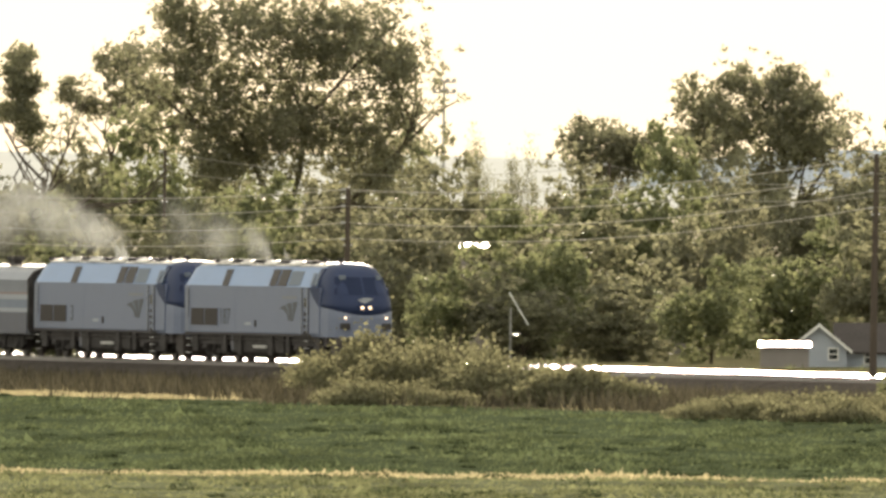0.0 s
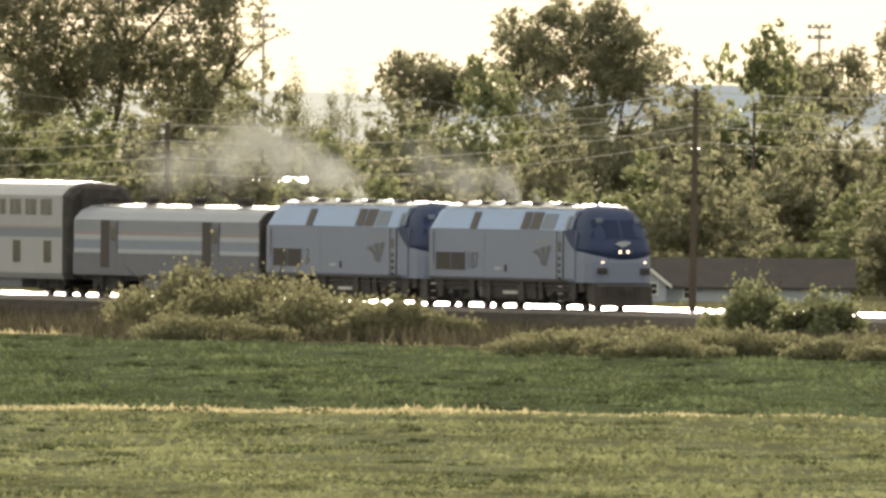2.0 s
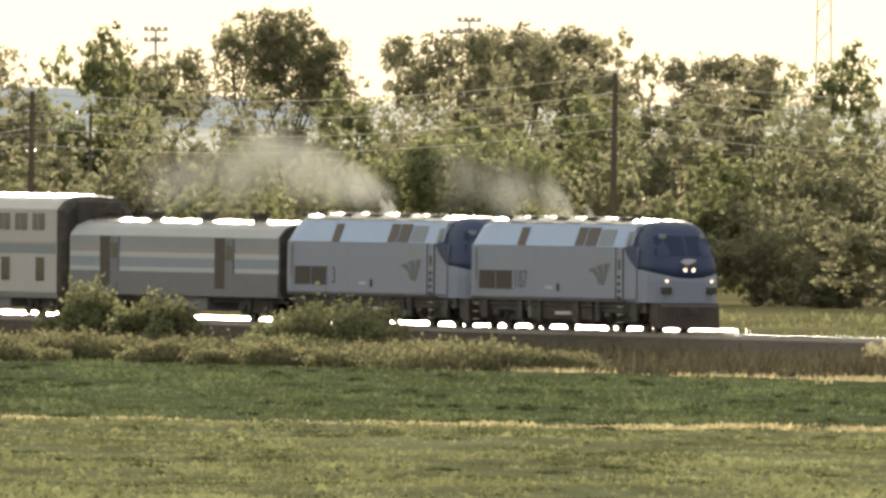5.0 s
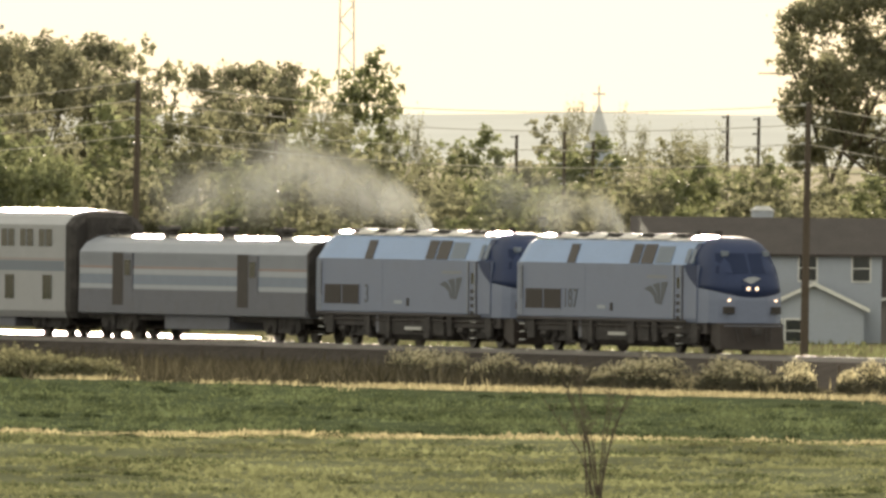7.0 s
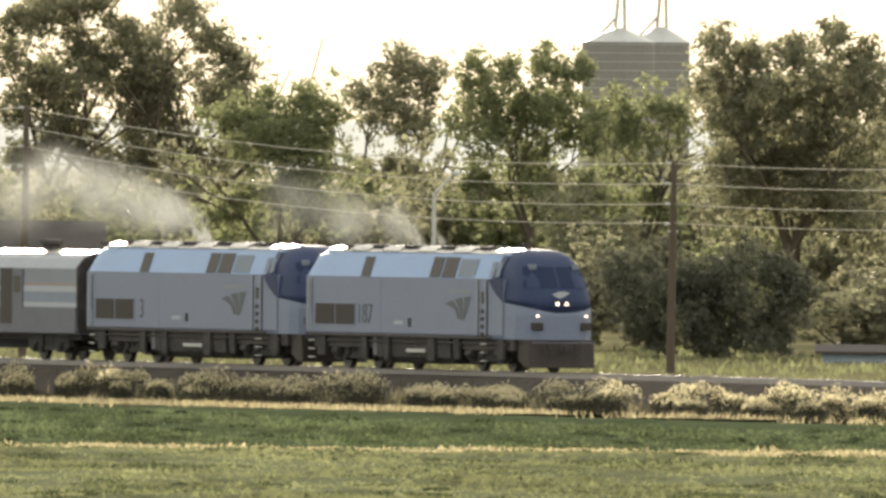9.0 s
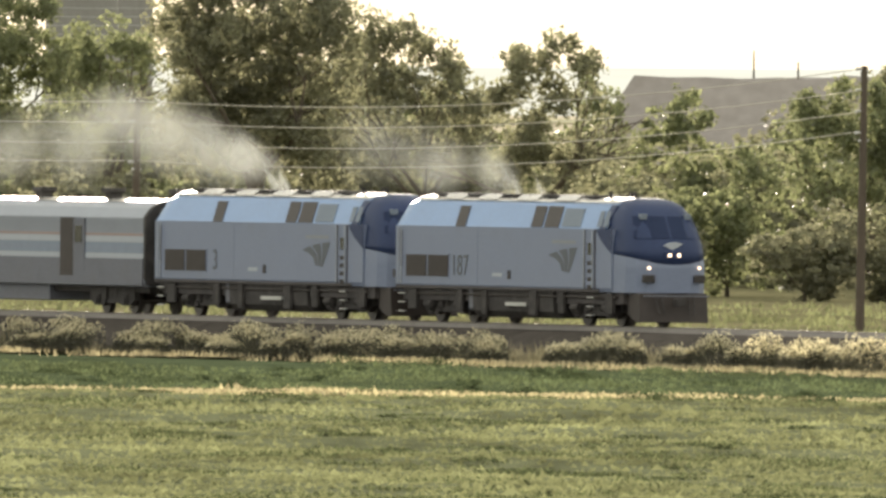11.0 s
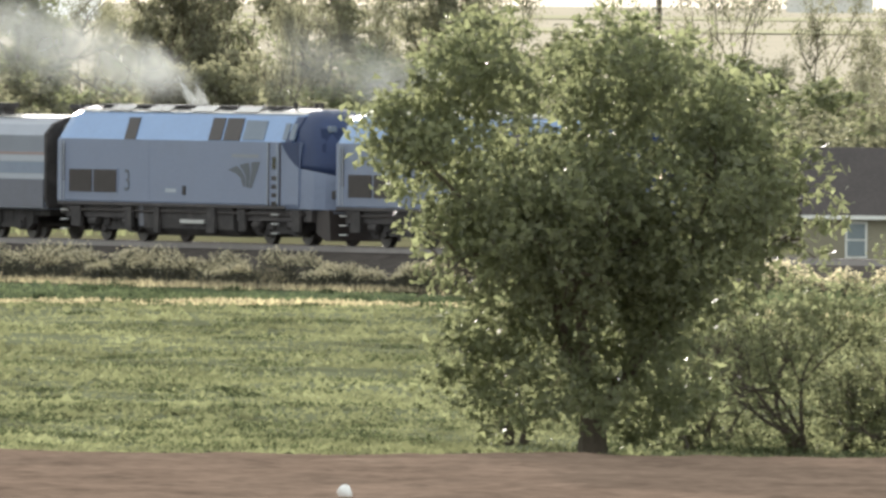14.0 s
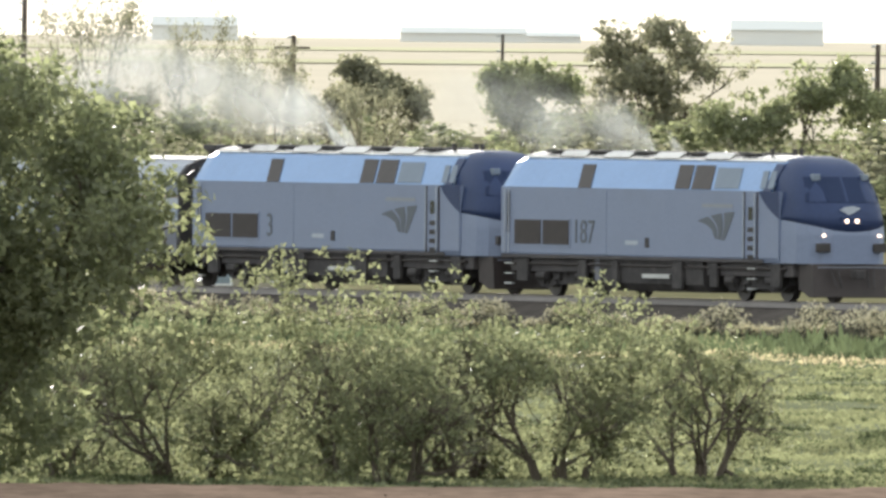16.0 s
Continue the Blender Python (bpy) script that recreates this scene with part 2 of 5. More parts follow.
RAIL_Z = 1.2


def track(s, off=0.0, z=0.0):
    """A place s metres along the track and off metres beyond it."""
    v = NV * (P0 + off) + UV * s
    return Vector((v.x, v.y, z))


def track_pose(s, off=0.0, z=0.0, turn=0.0):
    v = track(s, off, z)
    return pose(v.x, v.y, v.z, 0, 0, TURN + turn)


def place(bearing, d, z=0.0):
    """A place at a bearing (degrees) and distance from the camera."""
    b = radians(bearing)
    return Vector((d * math.sin(b), d * math.cos(b), z))


def part(name, bm, material, parent=None, label="", smooth=False, bevel=0.0):
    """Links a bmesh as one mesh object under a thing or a part; a list of them as one object each."""
    if isinstance(bm, list):
        return [part(name, b, material, parent, label, smooth, bevel) for b in bm][0]
    if bevel:
        bmesh.ops.bevel(bm, geom=list(bm.edges), offset=bevel, segments=1, affect="EDGES")
    me = bpy.data.meshes.new(name)
    bm.to_mesh(me)
    bm.free()
    if smooth:
        me.shade_smooth()
    me.materials.append(M[material])
    ob = new(name, me)
    if parent:
        ob.parent = parent
    if label:
        ob["label"] = label
    return ob


def data_part(name, verts, faces, material, parent=None, label=""):
    me = bpy.data.meshes.new(name)
    me.from_pydata(verts, [], faces)
    me.materials.append(M[material])
    ob = new(name, me)
    if parent:
        ob.parent = parent
    if label:
        ob["label"] = label
    return ob


def thing(name, m, label, category, group="", kind=""):
    e = new(name)
    e.empty_display_size = 0.3
    e.matrix_world = m
    return tagged(e, label, category, group, kind)


def box(x0, x1, y0, y1, z0, z1, bm=None):
    bm = bm or bmesh.new()
    bmesh.ops.create_cube(bm, size=1, matrix=Matrix.LocRotScale(((x0 + x1) / 2, (y0 + y1) / 2, (z0 + z1) / 2), None, (x1 - x0, y1 - y0, z1 - z0)))
    return bm


def tube(a, b, r0, r1=None, seg=8, bm=None):
    bm = bm or bmesh.new()
    a, b = Vector(a), Vector(b)
    d = b - a
    m = Matrix.Translation((a + b) / 2) @ d.to_track_quat("Z", "Y").to_matrix().to_4x4()
    bmesh.ops.create_cone(bm, cap_ends=True, segments=seg, radius1=r0, radius2=r0 if r1 is None else r1, depth=d.length, matrix=m)
    return bm


def prism(outline, lo, hi, axis="x", bm=None):
    """An outline (pairs) drawn out along an axis: x takes (y, z), y takes (x, z), z takes (x, y)."""
    bm = bm or bmesh.new()
    def at(q, h):
        return {"x": (h, q[0], q[1]), "y": (q[0], h, q[1]), "z": (q[0], q[1], h)}[axis]
    a = [bm.verts.new(at(q, lo)) for q in outline]
    b = [bm.verts.new(at(q, hi)) for q in outline]
    k = len(outline)
    bm.faces.new(a)
    bm.faces.new(b[::-1])
    for i in range(k):
        bm.faces.new((a[i], b[i], b[(i + 1) % k], a[(i + 1) % k]))
    bmesh.ops.recalc_face_normals(bm, faces=list(bm.faces))
    return bm


def loft(rings, bm=None, caps=True):
    """A skin over rings of equal length."""
    bm = bm or bmesh.new()
    vs = [[bm.verts.new(q) for q in r] for r in rings]
    k = len(rings[0])
    for a, b in zip(vs, vs[1:]):
        for i in range(k):
            bm.faces.new((a[i], a[(i + 1) % k], b[(i + 1) % k], b[i]))
    if caps:
        bm.faces.new(vs[0])
        bm.faces.new(vs[-1][::-1])
    bmesh.ops.recalc_face_normals(bm, faces=list(bm.faces))
    return bm


def tufts(name, places, height, width, material, label, blades=6, seed=1, thin=0.5):
    """Grass at the places given (an array of x, y, z, size), as one body of blades."""
    rng = np.random.default_rng(seed)
    k = len(places)
    pl = np.repeat(places, blades, axis=0)
    m = len(pl)
    size = pl[:, 3:4]
    foot = pl[:, :3].copy()
    foot[:, :2] += rng.normal(0, 0.5, (m, 2)) * width * size
    ang = rng.uniform(0, math.pi, m)
    side = np.stack([np.cos(ang), np.sin(ang) * 0.4, np.zeros(m)], 1) * (thin * width * rng.uniform(0.12, 0.3, (m, 1))) * size
    tip = foot.copy()
    tip[:, :2] += rng.normal(0, 0.35, (m, 2)) * height * size
    tip[:, 2] += height * rng.uniform(0.5, 1.15, m) * size[:, 0]
    foot[:, 2] -= 0.02
    v = np.stack([foot - side, foot + side, tip], 1).reshape(-1, 3)
    fa = np.arange(3 * m).reshape(-1, 3)
    ob = data_part(name, v.tolist(), fa.tolist(), material)
    return tagged(ob, label, "grass", kind="stuff")


def leaves(points, size, rng, corners=4):
    """Leaves of about that size at the points, turned at random."""
    k = len(points)
    a = rng.normal(size=(k, 3))
    a /= np.linalg.norm(a, axis=1, keepdims=True)
    b = np.cross(a, rng.normal(size=(k, 3)))
    b /= np.linalg.norm(b, axis=1, keepdims=True)
    s = size * rng.uniform(0.55, 1.3, (k, 1))
    a, b = a * s, b * s * 0.62
    ring = [points - a, points + b * 1.2, points + a, points - b]
    if corners == 3:
        ring = [points - a, points + b * 1.6, points + a * 0.8]
    v = np.stack(ring, 1).reshape(-1, 3)
    return v, np.arange(corners * k).reshape(-1, corners)


def mounds(name, places, height, width, per, leaf, material, label, category, seed=1):
    """Low rounded clumps of fine leaves at the places given (x, y, z, size), as one body."""
    rng = np.random.default_rng(seed)
    k = len(places)
    q = rng.normal(size=(k, per, 3))
    q /= np.linalg.norm(q, axis=2, keepdims=True)
    q[:, :, 2] = np.abs(q[:, :, 2])
    q *= rng.uniform(0.55, 1.08, (k, per, 1))
    w, h = width * rng.uniform(0.5, 1.3, (k, 1)), height * rng.uniform(0.5, 1.3, (k, 1))
    size = places[:, None, 3]
    q[:, :, 0] *= w * size
    q[:, :, 1] *= w * size
    q[:, :, 2] *= h * size
    v, fa = leaves((q + places[:, None, :3]).reshape(-1, 3), leaf, rng, 3)
    return tagged(data_part(name, v.tolist(), fa.tolist(), material), label, category, kind="stuff")


def limbs(bm, start, way, length, r, depth, rng, ends, spread=0.6, split=3):
    """Branches that fork; the tips are gathered in ends."""
    way = way.normalized()
    mid = start + way * length * 0.5 + Vector(rng.normal(0, 0.05, 3)) * length
    end = mid + (way + Vector(rng.normal(0, 0.12, 3))).normalized() * length * 0.5
    tube(start, mid, r, r * 0.82, 5, bm)
    tube(mid, end, r * 0.82, r * 0.62, 5, bm)
    ends.append((end, length, depth))
    if depth == 0:
        return
    for i in range(split):
        w = way + Vector(rng.normal(0, spread, 3)) + Vector((0, 0, 0.12))
        limbs(bm, mid.lerp(end, rng.uniform(0.3, 1.0)), w, length * rng.uniform(0.55, 0.8), r * 0.55, depth - 1, rng, ends, spread, split)


def tree(name, m, height, width, label, material="leaf", seed=1, count=2600, leaf=0.28, low=0.25, lobes=14, trunk=0.28, depth=2, lean=0.0, ragged=0.35, bare=False, group="trees", stems=1, category="tree", corners=3, gather=0.17, taper=0.0, form=None):
    """A tree: a tapered trunk with limbs, and a crown of leaf clumps round lobes of uneven size."""
    rng = np.random.default_rng(seed)
    e = thing(name, m, label, category, group)
    bm = bmesh.new()
    ends = []
    for s in range(stems):
        a = rng.uniform(0, 6.28)
        foot = Vector((math.cos(a), math.sin(a), 0)) * (width * 0.1 * (stems > 1))
        way = Vector((lean + (math.cos(a) * 0.5 if stems > 1 else 0), math.sin(a) * 0.5 if stems > 1 else 0, 1)).normalized()
        bole = height * (low + 0.1)
        tube(foot - Vector((0, 0, 0.2)), foot + way * bole, trunk, trunk * 0.7, 8, bm)
        for i in range(4 if stems == 1 else 2):
            w = way * (1.3 if i == 0 else 0.8) + Vector(rng.normal(0, 0.45, 3))
            limbs(bm, foot + way * bole * rng.uniform(0.75, 1.0), w, height * rng.uniform(0.26, 0.36), trunk * 0.5, depth, rng, ends)
    part("trunk", bm, "bark", e)
    zc, hz = height * (1 + low) / 2, height * (1 - low) / 2
    pts = []
    if not bare:
        cent = []
        for i in range(lobes):
            z = rng.uniform(-0.95, 0.78)
            reach = (1 - abs(z) ** 2.4) ** 0.5 * math.sqrt(rng.uniform(0.1, 1)) * 0.74
            a = rng.uniform(0, 6.28)
            cent.append((math.cos(a) * reach * width / 2, math.sin(a) * reach * width / 2, zc + z * hz, rng.uniform(0.2, 0.4)))
        if form:
            # the lobes of a known crown, each broken into smaller ones
            cent = []
            for fx, fz, rad in form:
                for i in range(9):
                    a, o = rng.uniform(0, 6.28), math.sqrt(rng.uniform(0, 1)) * rad * 0.62
                    cent.append((fx + math.cos(a) * o, rng.normal(0, 0.8 + rad * 0.4), fz + math.sin(a) * o, rad * rng.uniform(0.4, 0.68) / (0.625 * width)))
            lobes = len(cent)
        whole = sum(c[3] ** 2 for c in cent)
        for cx, cy, cz, rad in cent:
            per = int(count * 0.8 * rad * rad / whole) if form else int(count * 0.8) // lobes
            q = rng.normal(size=(per, 3))
            q /= np.linalg.norm(q, axis=1, keepdims=True)
            q *= rng.uniform(0.45, 1.0, (per, 1)) + rng.exponential(0.10, (per, 1)) * ragged
            q *= rad * np.array([width * 0.5, width * 0.5, width * 0.45 if form else hz]) * 1.25
            pts.append(q + (cx, cy, cz))
        tw = [np.array(p[0]) for p in ends if p[2] <= 1]
        if tw:
            k = int(count * 0.2) // len(tw) + 1
            for p in tw:
                if p[2] < height * 1.02 and math.hypot(p[0], p[1]) < width * 0.56:
                    pts.append(p + rng.normal(0, 0.045 * height, (k, 3)))
    else:
        for p in ends:
            pts.append(np.array(p[0]) + rng.normal(0, 0.03 * height, (max(2, count // len(ends)), 3)))
    pts = np.concatenate(pts)
    pts = pts[pts[:, 2] > height * low * 0.55]
    if not bare:
        if not form:
            pts[:, :2] *= width * 0.5 / np.percentile(np.hypot(pts[:, 0], pts[:, 1]), 97)
        pts[:, 2] *= height / np.percentile(pts[:, 2], 99.6)
        pts[:, :2] *= 1 - taper * (1 - np.clip(pts[:, 2:3] / (0.5 * height), 0, 1))
        # leaves gather in small clumps
        k = len(pts) // 9
        seat = pts[rng.choice(len(pts), k, replace=False)]
        pts = np.repeat(seat, 9, axis=0) + rng.normal(0, gather, (k * 9, 3)) * (1, 1, 0.7)
    v, fa = leaves(pts, leaf, rng, corners)
    data_part("crown", v.tolist(), fa.tolist(), material, e)
    return e


def shrub(name, m, height, width, label, material="leaf_shrub", seed=1, count=1500, leaf=0.1, group="shrubs"):
    """A rounded shrub with several stems and leaves down to the ground."""
    rng = np.random.default_rng(seed)
    e = thing(name, m, label, "shrub", group)
    for i in range(7):
        a, o = rng.uniform(0, 6.28), rng.uniform(0.1, 0.4) * width
        part("stem", tube((0, 0, -0.1), (math.cos(a) * o, math.sin(a) * o, height * rng.uniform(0.5, 0.9)), 0.04, 0.012, 5), "bark", e)
    pts = []
    for i in range(20):
        a, o = rng.uniform(0, 6.28), math.sqrt(rng.uniform(0, 1)) * 0.42 * width
        top = height * (1.0 - 0.5 * (o / (0.42 * width)) ** 2) * rng.uniform(0.6, 1.0)
        q = rng.normal(size=(count // 20, 3))
        q /= np.linalg.norm(q, axis=1, keepdims=True)
        q *= rng.uniform(0.3, 1.0, (len(q), 1)) + rng.exponential(0.12, (len(q), 1))
        pts.append(q * (width * 0.13, width * 0.13, top * 0.5) + (math.cos(a) * o, math.sin(a) * o, top * 0.5))
    pts = np.concatenate(pts)
    pts = pts[pts[:, 2] > 0.02]
    v, fa = leaves(pts, leaf, rng)
    data_part("foliage", v.tolist(), fa.tolist(), material, e)
    return e


# ---- the ground, one sheet to the horizon, and the fields laid on it ----
def sheet(name, outline, z, material, label, category):
    bm = bmesh.new()
    bm.faces.new([bm.verts.new((x, y, z)) for x, y in outline])
    bmesh.ops.recalc_face_normals(bm, faces=list(bm.faces))
    if bm.faces[:][0].normal.z < 0:
        bmesh.ops.reverse_faces(bm, faces=list(bm.faces))
    return tagged(part(name, bm, material), label, category, kind="structure")


def strip_y(x):
    return 952 - 0.33 * x


sheet("ground", [(-4800, -1500), (4800, -1500), (4800, 4900), (-4800, 4900)], 0.0, "ground", "flat dry grassland that runs to the horizon", "ground")
sheet("field_green", [(-260, strip_y(-260)), (160, strip_y(160)), *[tuple(track(s, o)[:2]) for s, o in ((-760, -9), (-960, -10), (-1080, -20), (-1600, -30))]], 0.03, "field_dark", "dark green crop field beside the railway", "field")
sheet("field_pasture", [(-260, 628), (260, 628), (160, strip_y(160)), (-260, strip_y(-260))], 0.02, "field_light", "yellow-green pasture with uneven grass", "field")
def swell(x, y):
    """How high the pasture lies above the plain: long low waves that die out at its edges."""
    z = 0.09 * np.sin(x / 5.3 + 1.7 * np.sin(y / 23.0)) * np.sin(y / 4.6 + 1.1 * np.sin(x / 9.0))
    z = z + 0.08 * np.sin(x / 11.0 + y / 31.0 + 0.6) * np.sin(y / 7.9 + 0.9 * np.sin(x / 6.0 + 2.0))
    z = z + 0.045 * np.sin(x / 1.9 + np.sin(y / 11.0) * 2.0) * np.sin(y / 3.1 + np.sin(x / 4.0))
    rim = np.clip(np.minimum((y - 660) / 30, (strip_y(x) - 4 - y) / 20), 0, 1)
    return np.clip(z + 0.09, 0, 1) * rim


def rolling(name, x0, x1, nx, ny, label):
    """The uneven turf of the pasture."""
    gx, k = np.meshgrid(np.linspace(x0, x1, nx), np.linspace(0, 1, ny))
    gy = 632 + k * (strip_y(gx) - 636)
    i = np.arange(nx * ny).reshape(ny, nx)
    fa = np.stack([i[:-1, :-1], i[:-1, 1:], i[1:, 1:], i[1:, :-1]], 2).reshape(-1, 4)
    v = np.stack([gx, gy, 0.026 + swell(gx, gy)], 2).reshape(-1, 3)
    return tagged(data_part(name, v.tolist(), fa.tolist(), "field_light"), label, "field", kind="structure")


rolling("field_turf", -85, 95, 150, 200, "yellow-green turf in long low waves")
sheet("field_soil", [(-260, 260), (260, 260), (260, 628), (-260, 628)], 0.04, "soil", "bare brown ploughed soil with shallow furrows", "field")

def furrows(name, x0, x1, y0, y1, step, label):
    """Ploughed soil in low uneven ridges that run across, with clods between."""
    xs, ys = np.arange(x0, x1, step), np.arange(y0, y1, step * 1.6)
    gx, gy = np.meshgrid(xs, ys)
    rng = np.random.default_rng(31)
    z = np.zeros_like(gx)
    for lx, ly, amp in ((17, 8, 0.05), (9, 5.5, 0.04), (5, 11, 0.03), (2.6, 4, 0.02), (31, 14, 0.05)):
        z += amp * np.sin(gx * 6.28 / lx + rng.uniform(0, 6.28) + 1.3 * np.sin(gy / 13 + rng.uniform(0, 6))) * np.sin(gy * 6.28 / ly + rng.uniform(0, 6.28) + np.sin(gx / 7))
    z += rng.normal(0, 0.012, z.shape)
    rim = np.clip(np.minimum(np.minimum(gx - x0, x1 - gx), np.minimum(gy - y0, y1 - gy)) / 3, 0, 1)
    z = 0.055 + rim * np.clip(z + 0.07, 0, 1)
    nx, ny = len(xs), len(ys)
    i = np.arange(nx * ny).reshape(ny, nx)
    fa = np.stack([i[:-1, :-1], i[:-1, 1:], i[1:, 1:], i[1:, :-1]], 2).reshape(-1, 4)
    return tagged(data_part(name, np.stack([gx, gy, z], 2).reshape(-1, 3).tolist(), fa.tolist(), "soil"), label, "field", kind="structure")


soil_bed = furrows("field_furrows", 12, 66, 500, 630, 0.45, "uneven ridges of ploughed brown soil")

# ---- railway bed, rails and a glossy road added for glare ----
S0, S1 = -1900.0, -500.0
bed = thing("railway", track_pose(0), "ballasted railway track with two steel rails", "railway", kind="structure")
part("ballast", prism([(-5.2, -0.02), (-2.0, 1.0), (2.0, 1.0), (5.2, -0.02)], S0, S1), "ballast", bed)
for y in (-0.755, 0.755):
    part("rail", prism([(y - 0.07, 1.02), (y + 0.07, 1.02), (y + 0.036, 1.16), (y + 0.036, RAIL_Z), (y - 0.036, RAIL_Z), (y - 0.036, 1.16)], S0, S1), "rail", bed)
# Added road whose gloss gives the bright strip behind the rails.
sheet("road", [tuple(track(s, o)[:2]) for s, o in ((-1900, 66), (-1330, 66), (-1330, 73), (-1900, 73))], 0.05, "road", "glossy grey asphalt road added for glare beside the track", "road")

# ---- the train ----
NOSE, SPEED = -1284.97, 28.141


def lettering(text, size, x, y, z, parent, material="grey_mark", name="number"):
    """Figures painted on the side that faces -y."""
    cu = bpy.data.curves.new(name, "FONT")
    cu.body, cu.size, cu.extrude, cu.align_x = text, size, 0.006, "CENTER"
    tmp = bpy.data.objects.new(name, cu)
    me = bpy.data.meshes.new_from_object(tmp)
    bpy.data.objects.remove(tmp)
    me.materials.append(M[material])
    ob = new(name, me)
    ob.parent = parent
    ob.matrix_basis = pose(x, y, z, 90, 0, 0)
    return ob


def wheelset(parent, x, r=0.5):
    bm = bmesh.new()
    for y in (-0.78, 0.78):
        tube((x, y - 0.06, r), (x, y + 0.06, r), r, r, 20, bm)
        tube((x, y - 0.1 * math.copysign(1, y) - 0.02, r), (x, y - 0.1 * math.copysign(1, y) + 0.02, r), r + 0.025, r + 0.025, 20, bm)
    tube((x, -0.9, r), (x, 0.9, r), 0.09, 0.09, 10, bm)
    part("wheelset", bm, "wheel", parent)


def bogie(parent, x, reach=1.4, r=0.5):
    """A two-axle bogie round x, with side frames, journal boxes and springs."""
    bm = bmesh.new()
    for y in (-1.05, 1.05):
        prism([(x - reach - 0.75, 0.5), (x - reach - 0.3, 0.28), (x - reach + 0.35, 0.28), (x - reach + 0.7, 0.36), (x + reach - 0.7, 0.36), (x + reach - 0.35, 0.28), (x + reach + 0.3, 0.28), (x + reach + 0.75, 0.5), (x + reach + 0.7, 0.98), (x - reach - 0.7, 0.98)], y - 0.09, y + 0.09, "y", bm)
        tube((x - reach + 0.5, y * 1.12, 0.95), (x - reach + 0.75, y * 1.12, 0.35), 0.05, 0.05, 6, bm)
        box(x - 0.75, x - 0.35, y - 0.18, y + 0.18, 0.5, 1.05, bm)
        for ax in (x - reach, x + reach):
            box(ax - 0.2, ax + 0.2, y - 0.16, y + 0.16, 0.34, 0.68, bm)
            tube((ax, y - 0.22, r), (ax, y + 0.22, r), 0.13, 0.13, 10, bm)
        for k in (-0.45, 0, 0.45):
            tube((x + k, y, 0.55), (x + k, y, 0.98), 0.13, 0.13, 8, bm)
    box(x - 0.4, x + 0.4, -1, 1, 0.55, 1.0, bm)
    part("bogie_frame", bm, "dark", parent)
    wheelset(parent, x - reach, r)
    wheelset(parent, x + reach, r)


def nose_ring(z):
    """The cab's outline at a height: half of it, from the back to the front."""
    table = ((1.15, -0.62, 1.50), (2.0, -0.58, 1.50), (2.25, -0.60, 1.50), (2.75, -0.76, 1.48), (3.3, -1.08, 1.42), (3.75, -1.38, 1.27), (4.05, -1.72, 1.08), (4.22, -2.15, 0.84), (4.32, -2.75, 0.45))
    for (za, xa, wa), (zb, xb, wb) in zip(table, table[1:]):
        if z <= zb:
            k = (z - za) / (zb - za)
            xf, w = xa + (xb - xa) * k, wa + (wb - wa) * k
            break
    back = -3.2
    start = max(back + 0.15, xf - 1.6)
    half = [(back, w), (start, w)]
    for k in (0.3, 0.55, 0.78, 0.93):
        half.append((start + (xf - start) * math.sin(k * math.pi / 2) ** 0.9, w * math.cos(k * math.pi / 2) ** 0.42))
    return half + [(xf, w * 0.12)]


SEAM = (2.50, 2.44, 2.37, 2.30, 2.22, 2.14, 2.10)


def nose_loft(levels):
    """Rings up the nose; None is the sagging seam between silver and navy."""
    rings = []
    for z in levels:
        h = [(*nose_ring(q)[k], q) for k, q in enumerate(SEAM)] if z is None else [(x, y, z) for x, y in nose_ring(z)]
        rings.append([(x, -y, q) for x, y, q in h] + [(x, y, q) for x, y, q in h[::-1]])
    return loft(rings)


HIP = [(1.50, 1.15), (1.55, 1.30), (1.55, 3.27), (1.08, 4.08), (0.80, 4.22), (0.35, 4.31)]


def side_panel(x0, x1, z0, z1, out=0.02):
    """A plate on the near and the far side wall."""
    made = []
    for s in (-1, 1):
        a, b = sorted((s * 1.545, s * (1.55 + out)))
        made.append(box(x0, x1, a, b, z0, z1))
    return made


def hip_panel(x0, x1, k0, k1, out=0.02, skew=0.0):
    """A plate on the sloping shoulder, from k0 to k1 of its height, on both sides."""
    made = []
    for s in (-1, 1):
        def q(x, k, o):
            y, z = 1.55 - 0.47 * k, 3.27 + 0.81 * k
            return (x + skew * k, s * (y + o * 0.86), z + o * 0.5)
        lo = [q(x0, k0, -0.01), q(x1, k0, -0.01), q(x1, k1, -0.01), q(x0, k1, -0.01)]
        hi = [q(x0, k0, out), q(x1, k0, out), q(x1, k1, out), q(x0, k1, out)]
        made.append(loft([lo, hi]))
    return made


